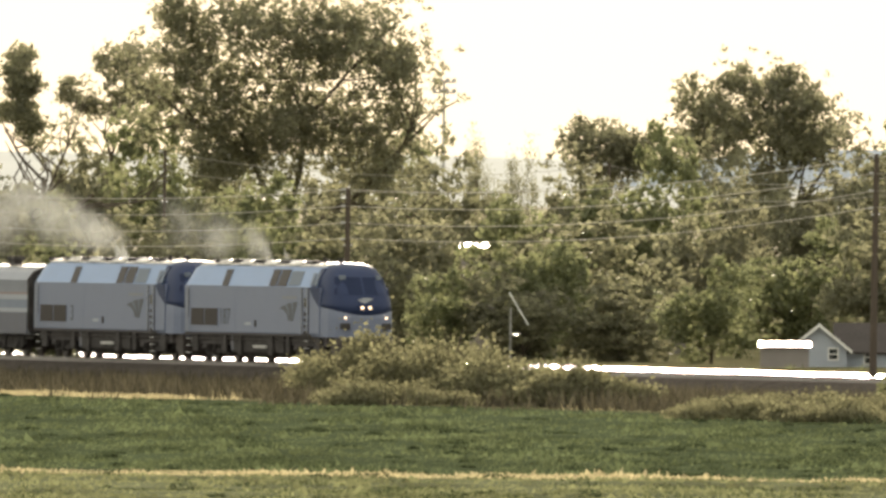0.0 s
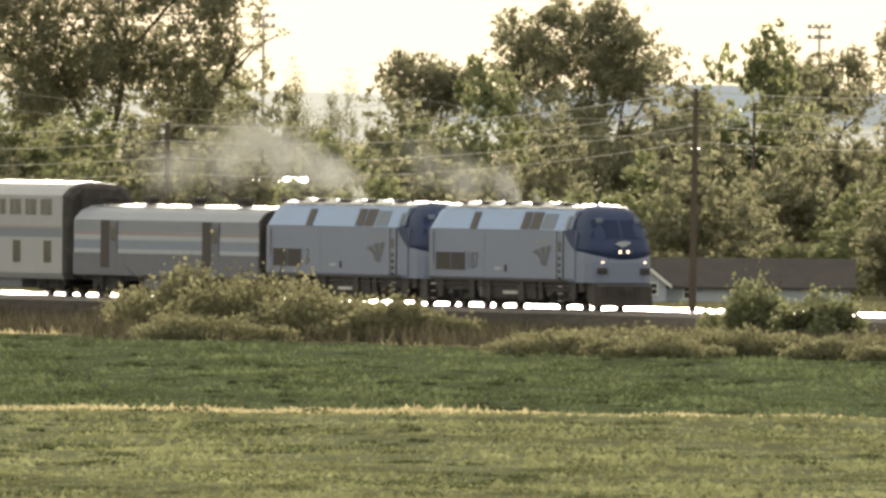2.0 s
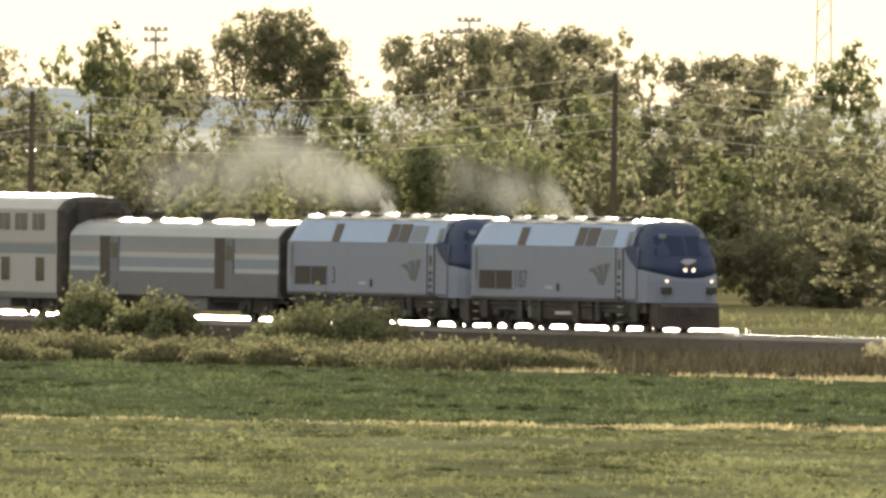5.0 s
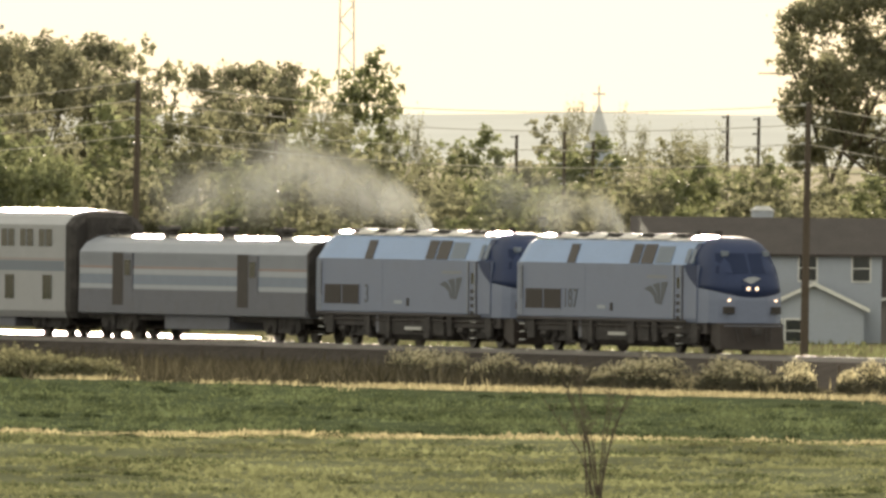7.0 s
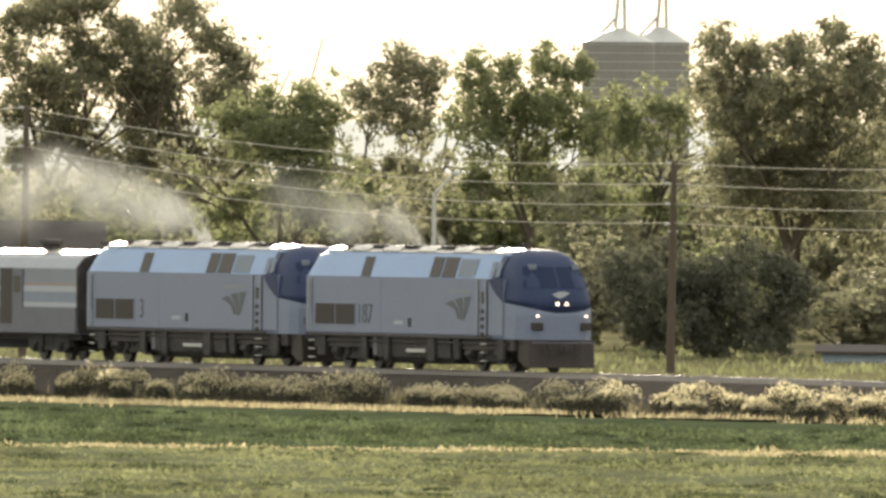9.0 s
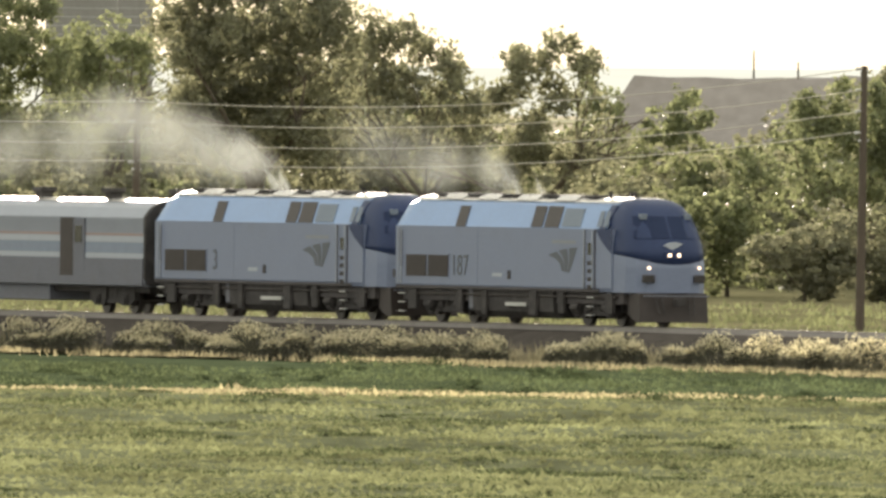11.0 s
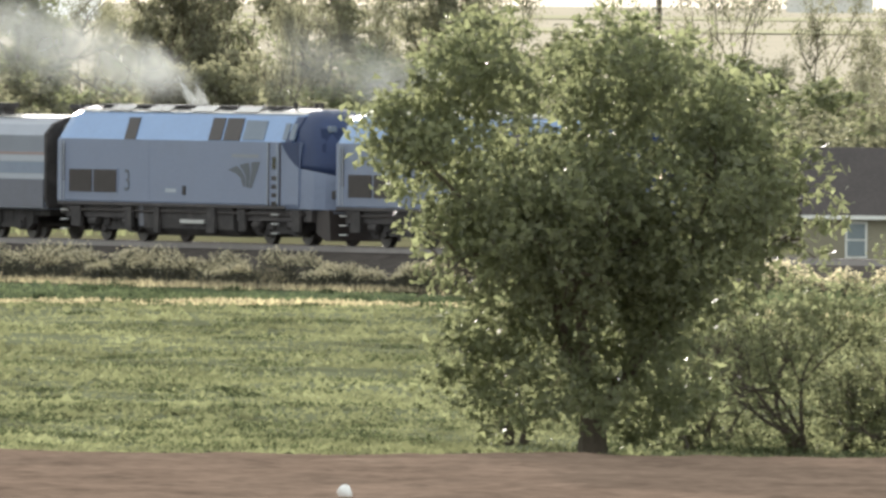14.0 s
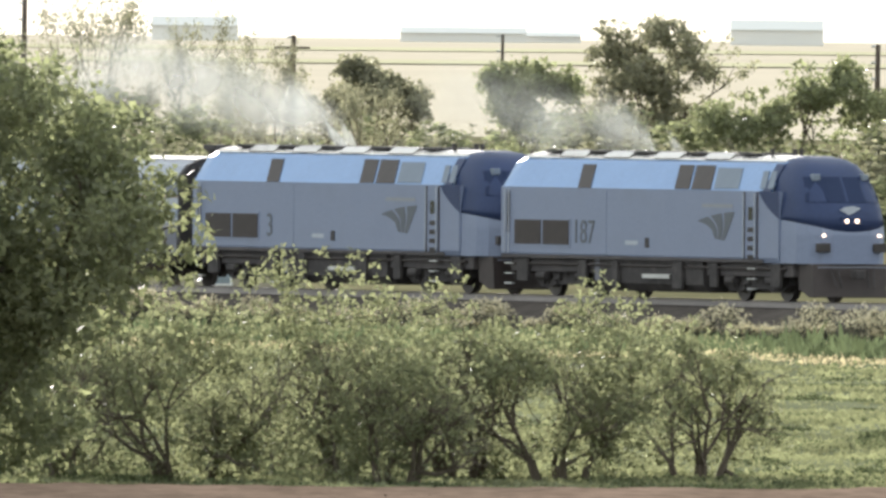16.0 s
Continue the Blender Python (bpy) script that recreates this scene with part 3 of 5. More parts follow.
def locomotive(name, number, nx):
    e = thing(name, Matrix(), f"silver diesel locomotive with navy nose, numbered {number}", "locomotive", "locomotives")
    lower = [(-1.50, 1.15), (-1.55, 1.30), (-1.55, 3.27), (1.55, 3.27), (1.55, 1.30), (1.50, 1.15)]
    body = part("body", prism(lower, -20.55, -2.32), "silver", e)
    up = [(-y, z) for y, z in HIP[2:]]
    up = up + [(-y, z) for y, z in up[::-1]]
    rear = [(-20.55 if z < 3.5 else -20.3, y, z) for y, z in up]
    mid = [(-19.9, y, z) for y, z in up]
    front = [(-2.9, y, z) for y, z in up]
    part("shoulder", loft([[(-20.5, y * 0.98, 3.27 + (z - 3.27) * 0.9) for y, z in up], mid, front]), "silver_sky_tint", e, "sloping silver shoulder with the sky's blue in its colour")
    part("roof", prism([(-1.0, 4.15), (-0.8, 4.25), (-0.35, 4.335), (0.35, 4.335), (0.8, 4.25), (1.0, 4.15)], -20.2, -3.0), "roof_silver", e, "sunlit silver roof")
    part("cab_lower", nose_loft((1.15, 2.0, None)), "silver", e)
    cab = part("cab", nose_loft((None, 2.55, 2.75, 3.05, 3.3, 3.55, 3.75, 3.92, 4.05, 4.15, 4.22, 4.28, 4.32)), "navy", e, "navy blue cab", smooth=True)
    # swoop of the nose colour on the flanks and the shoulder
    made = []
    for s in (-1, 1):
        a, b = sorted((s * 1.548, s * 1.558))
        made.append(prism([(-3.62, 3.27), (-3.4, 3.04), (-3.05, 2.8), (-2.65, 2.6), (-2.31, 2.45), (-2.31, 3.27)], a, b, "y"))
    part("swoop", made, "navy", e)
    part("swoop_shoulder", hip_panel(-3.35, -2.85, 0.0, 1.0, 0.012), "navy", e)
    # windscreens
    for s in (-1, 1):
        lo, hi = nose_ring(2.98), nose_ring(3.72)
        q = [(lo[6][0] + 0.02, s * 0.05, 2.98)] + [(lo[k][0] + 0.025, s * (lo[k][1] + 0.01), 2.98) for k in (5, 4, 3)] + [(hi[k][0] + 0.025, s * (hi[k][1] + 0.01), 3.72) for k in (3, 4, 5)] + [(hi[6][0] + 0.02, s * 0.05, 3.72)]
        bm = bmesh.new()
        loft([q, [(x - 0.04, y, z) for x, y, z in q]], bm)
        part("windscreen", bm, "windscreen", cab)
    for s in (-1, 1):
        x = nose_ring(3.6)[4][0]
        part("number_board", box(x - 0.2, x + 0.04, s * 0.8 - 0.12, s * 0.8 + 0.12, 3.6, 3.8), "hatch", cab, "grey number board", bevel=0.02)
    x = nose_ring(2.72)[6][0]
    part("emblem", prism([(-0.34, 2.74), (-0.1, 2.84), (0.12, 2.86), (0.36, 2.80), (0.12, 2.66), (-0.05, 2.60)], x - 0.05, x + 0.045), "white", cab)
    # headlights
    x = nose_ring(2.42)[6][0]
    part("headlight_housing", box(x - 0.1, x + 0.05, -0.36, 0.36, 2.28, 2.56), "navy", cab, bevel=0.03)
    for y in (-0.17, 0.17):
        part("headlight", tube((x, y, 2.42), (x + 0.07, y, 2.42), 0.06, 0.06, 14), "lit", cab, "glowing headlight")
    for y in (-0.92, 0.92):
        x = nose_ring(2.0)[4][0]
        part("ditch_light", tube((x - 0.1, y, 1.99), (x + 0.12, y, 1.99), 0.036, 0.036, 12), "lit", e, "glowing ditch light")
        part("marker_box", box(x - 0.1, x + 0.12, y - 0.2, y + 0.2, 1.50, 1.76), "dark", e, bevel=0.02)
    # side windows, vents and doors
    for a, b in ((-3.55, -3.2), (-3.05, -2.7)):
        part("cab_window", hip_panel(a, b, 0.08, 0.72, 0.03, -0.5), "hatch", e)
    vent = part("louvre_frame", side_panel(-19.75, -15.9, 1.48, 2.36, 0.015), "silver", e)
    for a, b in ((-19.6, -17.87), (-17.73, -16.0)):
        part("louvre", side_panel(a, b, 1.56, 2.29, 0.03), "grille", vent, "dark brown air intake louvre")
        for k in range(7):
            part("slat", side_panel(a + 0.02, b - 0.02, 1.60 + k * 0.1, 1.63 + k * 0.1, 0.045), "grille", vent)
    part("shoulder_window", hip_panel(-15.45, -14.6, 0.0, 0.86, 0.02, -0.5), "grille", e)
    for a, b in ((-9.1, -8.15), (-8.0, -6.75)):
        part("shoulder_louvre", hip_panel(a, b, 0.02, 0.9, 0.02, -0.5), "grille", e)
    part("shoulder_pane", hip_panel(-6.55, -4.95, 0.06, 0.82, 0.02, -0.5), "hatch", e, "grey translucent panel")
    for a in (-4.5, -3.78, -20.2, -19.95):
        part("handrail", [tube((a, s * 1.61, 1.3), (a, s * 1.61, 3.2), 0.022, 0.022, 6) for s in (-1, 1)], "white", e)
    part("cab_door", side_panel(-4.46, -3.78, 1.32, 3.22, 0.012), "silver", e)
    # Shadow gaps beside the door, put in as raised dark strips.
    for a in (-4.57, -3.72):
        part("door_shadow_gap", side_panel(a, a + 0.07, 1.2, 3.24, 0.016), "grille", e)
    # Shade in the step recesses, as dark plates on the wall.
    for k in range(4):
        part("step_shade", side_panel(-4.3, -3.92, 1.24 + k * 0.27, 1.38 + k * 0.27, 0.022), "dark", e)
    part("door_window", side_panel(-4.27, -3.97, 2.4, 2.8, 0.02), "glass", e)
    # Dark strip near the rear handrails, slightly proud of the wall.
    part("rear_dark_strip", side_panel(-20.15, -19.98, 1.9, 3.1, 0.012), "grille", e)
    part("sill_stripe", side_panel(-20.5, -3.3, 1.15, 1.25, 0.012), "underside", e)
    part("filler", side_panel(-11.0, -10.75, 1.52, 1.82, 0.02), "dark", e)
    part("placard", side_panel(-12.3, -11.5, 1.6, 1.72, 0.01), "white", e)
    part("rib", side_panel(-13.6, -13.56, 1.3, 3.2, 0.008), "silver", e)
    # striped fan emblem and the wordmark's plain bar
    for k in range(3):
        made = []
        for s in (-1, 1):
            # each stripe is a bent blade that starts on the top arc and runs down to one foot
            t0, t1 = k / 3, k / 3 + 0.27

            def arc(t):
                return (-7.6 + 2.6 * t, 2.36 + 0.28 * (1 - (1 - t) ** 2))

            def bend(p, f, t, u):
                return (p[0] + (f[0] - p[0]) * u + 0.3 * (1 - t) * math.sin(u * math.pi), p[1] + (f[1] - p[1]) * u + 0.06 * (1 - t) * math.sin(u * math.pi))
            p0, p1 = arc(t0), arc(t1)
            f0, f1 = (-6.45 + 0.22 * k, 1.84 - 0.02 * k), (-6.27 + 0.22 * k, 1.82 - 0.02 * k)
            a, b = sorted((s * 1.549, s * 1.559))
            ring = [p0, arc((t0 + t1) / 2), p1] + [bend(p1, f1, t1, u) for u in (0.3, 0.6)] + [f1, f0] + [bend(p0, f0, t0, u) for u in (0.6, 0.3)]
            made.append(prism(ring, a, b, "y"))
        part("emblem_stripe", made, "grey_mark", e)
    part("wordmark_bar", side_panel(-7.3, -5.3, 2.76, 2.87, 0.008), "faint", e)
    lettering(number, 1.0, nx, -1.562, 1.62, e)
    # roof gear
    for xx, l in ((-18.6, 1.2), (-15.6, 1.4), (-12.9, 0.9), (-9.3, 1.3), (-6.0, 0.9)):
        part("roof_fan", box(xx - l / 2, xx + l / 2, -0.75, 0.75, 4.30, 4.40), "dark", e, bevel=0.03)
    for xx in (-17.1, -14.2, -10.9, -7.6):
        part("roof_hatch", prism([(-0.95, 4.2), (-0.7, 4.38), (0.7, 4.38), (0.95, 4.2)], xx - 0.85, xx + 0.85), "roof_silver", e)
    for xx, yy in ((-5.0, -0.4), (-4.7, 0.2), (-3.9, 0.0)):
        part("horn", tube((xx, yy, 4.28), (xx, yy, 4.52), 0.05, 0.09, 8), "dark", e)
    # below the sill
    part("fuel_tank", prism([(-1.2, 0.22), (-1.42, 0.45), (-1.45, 1.15), (1.45, 1.15), (1.42, 0.45), (1.2, 0.22)], -14.2, -7.4), "dark", e)
    part("tank_sight", side_panel(-11.2, -9.4, 0.62, 0.74, -0.09), "galv", e)
    part("underframe", box(-20.3, -1.4, -1.2, 1.2, 0.95, 1.16), "underside", e)
    for x0, x1 in ((-20.2, -14.3), (-7.3, -1.7)):
        part("side_skirt", box(x0, x1, -1.38, 1.38, 0.74, 1.14), "underside", e, bevel=0.02)
    for k, (xx, ww, z0, yy) in enumerate(((-19.2, 0.7, 0.45, 1.46), (-15.2, 0.5, 0.4, 1.47), (-13.0, 0.35, 0.3, 1.5), (-8.9, 0.6, 0.32, 1.5), (-6.6, 0.45, 0.4, 1.47), (-2.6, 0.6, 0.42, 1.46))):
        part("equipment_locker", [box(xx - ww / 2, xx + ww / 2, s * yy - 0.06, s * yy + 0.06, z0, 1.12) for s in (-1, 1)], "dark", e, bevel=0.015)
    part("air_pipe", [tube((-20.0, s * 1.47, 0.98), (-2.0, s * 1.47, 0.98), 0.035, 0.035, 6) for s in (-1, 1)], "grille", e)
    for xx in (-18.2, -15.6, -5.8, -3.2):
        part("brake_cylinder", [tube((xx - 0.28, s * 1.3, 0.62), (xx + 0.28, s * 1.3, 0.62), 0.13, 0.13, 10) for s in (-1, 1)], "dark", e)
    part("pilot_hose", [tube((-0.55, y, 1.0), (-0.33, y * 0.9, 0.45), 0.03, 0.03, 6) for y in (-0.7, -0.5, 0.5, 0.7)], "dark", e)
    part("pilot_rail", tube((-0.42, -1.2, 1.05), (-0.42, 1.2, 1.05), 0.025, 0.025, 6), "silver_dirt_shade", e)
    for xx in (-14.2, -7.9):
        part("air_tank", box(xx - 0.35, xx + 0.35, -1.42, 1.42, 0.5, 1.15), "silver_dirt_shade", e)
    part("pilot", prism([(-0.95, 0.16), (-0.55, 0.16), (-0.68, 1.15), (-1.6, 1.15), (-1.6, 0.4)], -1.25, 1.25, "y"), "grille", e, "black pilot plough", bevel=0.02)
    part("coupler", box(-0.4, 0.0, -0.15, 0.15, 0.7, 0.98), "dark", e, bevel=0.03)
    for xx in (-4.1, -20.05):
        for z in (0.35, 0.65, 0.95):
            part("step", [box(xx - 0.25, xx + 0.25, s * 1.5 - 0.05, s * 1.5 + 0.05, z, z + 0.04) for s in (-1, 1)], "galv", e)
    part("rear_diaphragm", box(-20.95, -20.5, -0.85, 0.85, 0.8, 3.5), "dark", e, bevel=0.05)
    bogie(e, -16.9)
    bogie(e, -4.5)
    return e


def car_section(hw, z0, z_eave, z_top, lean=0.0):
    return [(-hw + 0.1, z0), (-hw, z0 + 0.25), (-hw + lean, z_eave), (-hw + 0.28, z_eave + (z_top - z_eave) * 0.55), (-hw + 0.75, z_eave + (z_top - z_eave) * 0.9), (-0.3, z_top),
            (0.3, z_top), (hw - 0.75, z_eave + (z_top - z_eave) * 0.9), (hw - 0.28, z_eave + (z_top - z_eave) * 0.55), (hw - lean, z_eave), (hw, z0 + 0.25), (hw - 0.1, z0)]


def flank(x0, x1, z0, z1, hw, out=0.012):
    made = []
    for s in (-1, 1):
        a, b = sorted((s * (hw - 0.01), s * (hw + out)))
        made.append(box(x0, x1, a, b, z0, z1))
    return made


def baggage_car(name):
    e = thing(name, Matrix(), "silver baggage car with red, white and blue stripes", "rail car", "passenger cars")
    part("body", prism(car_section(1.5, 0.95, 3.35, 3.98), -25.35, -0.55), "steel", e)
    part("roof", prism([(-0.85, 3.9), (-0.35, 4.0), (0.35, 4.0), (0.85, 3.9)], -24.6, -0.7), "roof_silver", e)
    # The shaded turn-under is painted on with the darker dusty steel.
    part("skirt", flank(-25.3, -0.6, 1.0, 1.92, 1.5, 0.05), "silver_dirt_shade", e, "grey lower side sheets, darkened for shade")
    for z0, z1, m in ((2.72, 2.80, "red"), (2.50, 2.70, "white"), (2.12, 2.48, "blue"), (1.94, 2.10, "white")):
        part("stripe", flank(-25.3, -0.6, z0, z1, 1.5, 0.012), m, e)
    for a in (-7.9, -21.5):
        d = part("door", flank(a, a + 2.1, 1.12, 3.3, 1.5, 0.055), "silver_dirt_shade", e, "tall sliding baggage door")
        # Shade of the recess, drawn as a dark plate on the door.
        part("door_recess_shade", flank(a - 0.05, a + 1.1, 1.3, 3.32, 1.5, 0.065), "grille", d, "dark plate for the shade in the door's recessed half")
        part("door_window", flank(a + 1.25, a + 1.9, 2.45, 3.05, 1.5, 0.07), "glass", d)
    for k in range(26):
        if k % 2 == 0:
            part("corrugation", flank(-25.2, -0.7, 2.86 + k * 0.018, 2.868 + k * 0.018, 1.5, 0.012), "steel", e)
    for xx in (-0.9, -6.9, -13.1, -19.4, -24.8):
        part("roof_vent", loft([[(xx - 0.26, -0.19, 3.95), (xx + 0.26, -0.19, 3.95), (xx + 0.26, 0.19, 3.95), (xx - 0.26, 0.19, 3.95)], [(xx - 0.28, -0.2, 4.14), (xx + 0.28, -0.2, 4.14), (xx + 0.28, 0.2, 4.14), (xx - 0.28, 0.2, 4.14)], [(xx - 0.42, -0.3, 4.22), (xx + 0.42, -0.3, 4.22), (xx + 0.42, 0.3, 4.22), (xx - 0.42, 0.3, 4.22)], [(xx - 0.42, -0.3, 4.36), (xx + 0.42, -0.3, 4.36), (xx + 0.42, 0.3, 4.36), (xx - 0.42, 0.3, 4.36)]]), "dark", e)
    part("end_diaphragm", box(-0.6, -0.1, -0.95, 0.95, 0.8, 3.7), "dark", e, bevel=0.06)
    part("end_diaphragm", box(-25.8, -25.3, -0.95, 0.95, 0.8, 3.7), "dark", e, bevel=0.06)
    part("end_frame", prism(car_section(1.51, 1.0, 3.4, 4.0), -0.62, -0.42), "dark", e)
    part("underframe", box(-25.0, -1.0, -1.1, 1.1, 0.75, 1.0), "dark", e)
    part("equipment_box", box(-16.5, -9.5, -1.3, 1.3, 0.4, 0.96), "silver_dirt_shade", e, bevel=0.04)
    bogie(e, -4.2, 1.25, 0.46)
    bogie(e, -21.8, 1.25, 0.46)
    return e


def double_deck_car(name):
    e = thing(name, Matrix(), "tall silver double-deck passenger car with dark windows", "rail car", "passenger cars")
    sec = car_section(1.55, 0.75, 4.35, 4.93)
    part("body", prism(sec, -25.4, -0.9), "steel_pale", e)
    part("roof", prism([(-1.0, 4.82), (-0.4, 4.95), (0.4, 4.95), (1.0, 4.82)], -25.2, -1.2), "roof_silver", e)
    end = [[(-0.95, y, z) for y, z in sec], [(-0.45, y * 0.97, 0.75 + (z - 0.75) * 0.985) for y, z in sec], [(-0.3, y * 0.85, 0.8 + (z - 0.8) * 0.93) for y, z in sec]]
    part("end_cap", loft(end), "dark", e, "dark rounded car end")
    part("stripe", flank(-25.3, -1.0, 2.55, 2.95, 1.55), "blue_grey", e)
    part("stripe", flank(-25.3, -1.0, 2.98, 3.03, 1.55), "red", e)
    for k in range(11):
        a = -2.4 - k * 2.1
        w = part("upper_window", flank(a - 1.45, a, 3.5, 4.18, 1.55, 0.02), "glass", e)
        part("mullion", flank(a - 0.76, a - 0.69, 3.48, 4.2, 1.55, 0.03), "steel", w)
        if k % 2 == 0:
            part("lower_window", flank(a - 1.0, a, 1.45, 2.4, 1.55, 0.02), "glass", e)
    part("door", flank(-13.4, -12.4, 0.95, 2.5, 1.55, 0.025), "silver", e)
    part("end_diaphragm", box(-0.4, 0.05, -0.9, 0.9, 2.6, 4.7), "dark", e, bevel=0.06)
    part("end_diaphragm", box(-25.85, -25.35, -0.9, 0.9, 0.8, 4.7), "dark", e, bevel=0.06)
    part("equipment_box", box(-19.0, -7.0, -1.35, 1.35, 0.35, 0.78), "silver_dirt_shade", e, bevel=0.04)
    bogie(e, -3.6, 1.25, 0.46)
    bogie(e, -22.3, 1.25, 0.46)
    return e


def smoke(name, seed, reach=20.0, strength=1.0, rise=2.2, wisps=24):
    """A trail of exhaust: many thin wisps along one curve, dense at the stack, wider and fainter towards the end."""
    rng = np.random.default_rng(seed)
    bm = bmesh.new()
    uv = bm.loops.layers.uv.new("wisp")
    thick = bm.loops.layers.uv.new("density")
    for i in range(wisps):
        k = (i + rng.uniform(0, 1)) / wisps
        away = reach * k ** 1.55
        steep = math.exp(-away / 3.2)
        r = 0.34 + 1.6 * (1 - math.exp(-away / 5.0))
        c = Vector((-away - r * 0.9, 0.04 * away + rng.normal(0, 0.15 + 0.5 * k), 0.1 + rise * (1 - steep) * rng.uniform(0.35, 1.0) + 0.1 * r))
        d = strength * (0.2 + 0.8 * math.exp(-away / (0.3 * reach))) * rng.uniform(0.75, 1.2)
        slope = 0.75 * steep + rng.normal(0, 0.08)
        long = 2.5 - 1.4 * steep
        side = Vector((-long, rng.normal(0, 0.1), long * slope))
        upv = Vector((rng.normal(0.15, 0.15), rng.normal(0, 0.2), 0.8))
        ring = [bm.verts.new(c + side * (r * math.cos(j * math.pi / 8)) + upv * (r * math.sin(j * math.pi / 8)) + Vector((0, 0.25 * r * math.cos(2 * j * math.pi / 8), 0))) for j in range(16)]
        mid = bm.verts.new(c)
        for j in range(16):
            f = bm.faces.new((mid, ring[j], ring[(j + 1) % 16]))
            for lp, (u, v) in zip(f.loops, ((0.5, 0.5), (0.5 + 0.5 * math.cos(j * math.pi / 8), 0.5 + 0.5 * math.sin(j * math.pi / 8)), (0.5 + 0.5 * math.cos((j + 1) * math.pi / 8), 0.5 + 0.5 * math.sin((j + 1) * math.pi / 8)))):
                lp[uv].uv = (u, v)
                lp[thick].uv = (min(d, 1.0), 0)
    ob = part(name, bm, "smoke", smooth=True)
    return tagged(ob, "thin grey-white exhaust smoke trailing over the roofs", "smoke", kind="stuff")


TRAIN = [(locomotive("locomotive", "187", -15.05), 0.0), (locomotive("locomotive", "3", -15.2), 21.03), (baggage_car("baggage_car"), 42.1)]
deck = double_deck_car("passenger_car")
TRAIN += [(deck, 68.0), (copy_thing(deck, Matrix()), 93.9)]
PLUMES = [(smoke("smoke", 3, 15.0, 0.62, 1.5, 15), 12.6), (smoke("smoke", 8, 28.0, 1.0, 2.1, 26), 33.7)]


def motions():
    for ob, back in TRAIN:
        walk(ob, [(t, track_pose(NOSE + SPEED * t - back, 0, RAIL_Z)) for t in (0.0, 16.0)])
    for ob, back in PLUMES:
        walk(ob, [(t, track_pose(NOSE + SPEED * t - back, 0, RAIL_Z + 4.38)) for t in (0.0, 16.0)])


# ---- far land: a pale rise, hills with haze in their colour, an earth mound ----
bm = bmesh.new()
rise = [[bm.verts.new(place(b, d, z)) for b in range(-50, 51, 5)] for d, z in ((2600, -0.3), (3600, 2.2), (4900, 7.6))]
for a, b in zip(rise, rise[1:]):
    for i in range(len(a) - 1):
        bm.faces.new((a[i], a[i + 1], b[i + 1], b[i]))
tagged(part("far_field", bm, "tan"), "wheat field rising to the horizon, paled for haze", "field", kind="structure")
bm = bmesh.new()
for d, z in ((4150, 4.6), (4500, 6.0)):
    a, b = [[bm.verts.new(place(q, d + o, z + (0 if o < 60 else 0.4))) for q in range(-50, 51, 10)] for o in (0, 110)]
    for i in range(len(a) - 1):
        bm.faces.new((a[i], a[i + 1], b[i + 1], b[i]))
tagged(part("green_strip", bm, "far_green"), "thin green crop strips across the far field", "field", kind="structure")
bm = bmesh.new()
ridge = []
for d, k in ((4300, 0.0), (4600, 1.0)):
    row = []
    for i in range(121):
        b = -30 + i * 0.27
        h = 4.0 + k * (8.3 + 1.6 * noise.noise((b * 1.1, 0, 3)) + 0.8 * noise.noise((b * 5, 2, 1)))
        row.append(bm.verts.new(place(b, d, h)))
    ridge.append(row)
for i in range(120):
    bm.faces.new((ridge[0][i], ridge[0][i + 1], ridge[1][i + 1], ridge[1][i]))
tagged(part("hills", bm, "hill", smooth=True), "low far hills with haze put into their pale colour", "hills", kind="backdrop")
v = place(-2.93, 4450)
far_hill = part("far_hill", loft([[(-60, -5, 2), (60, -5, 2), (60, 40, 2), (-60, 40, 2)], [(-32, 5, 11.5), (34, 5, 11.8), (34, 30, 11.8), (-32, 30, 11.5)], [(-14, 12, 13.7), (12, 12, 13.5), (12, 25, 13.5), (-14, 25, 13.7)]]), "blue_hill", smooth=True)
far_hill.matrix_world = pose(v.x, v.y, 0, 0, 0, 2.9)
tagged(far_hill, "flat hill on the horizon, tinted blue for haze", "hill", kind="backdrop")
v = place(1.593, 3000)
mound = loft([[(-21, -6, -0.5), (21, -6, -0.5), (21, 20, -0.5), (-21, 20, -0.5)], [(-13, 2, 10.2), (10.5, 2, 10.2), (10.5, 14, 10.2), (-13, 14, 10.2)]])
bmesh.ops.subdivide_edges(mound, edges=list(mound.edges), cuts=6, use_grid_fill=True)
for q in mound.verts:
    q.co += Vector((0, 0, 0.5 * noise.noise(q.co * 0.25)))
mound = part("earth_mound", mound, "mound")
mound.matrix_world = pose(v.x, v.y, v.z, 0, 0, -1.6)
tagged(mound, "flat-topped brown earth mound behind the trees", "mound", kind="structure")
for b, h in ((1.56, 3.0), (1.64, 2.0)):
    v = place(b, 3006, 9.9)
    tagged(part("mast", tube((0, 0, 0), (0, 0, h), 0.12, 0.08, 6), "pole"), "thin dark mast standing on the mound", "mast").matrix_world = pose(v.x, v.y, v.z)

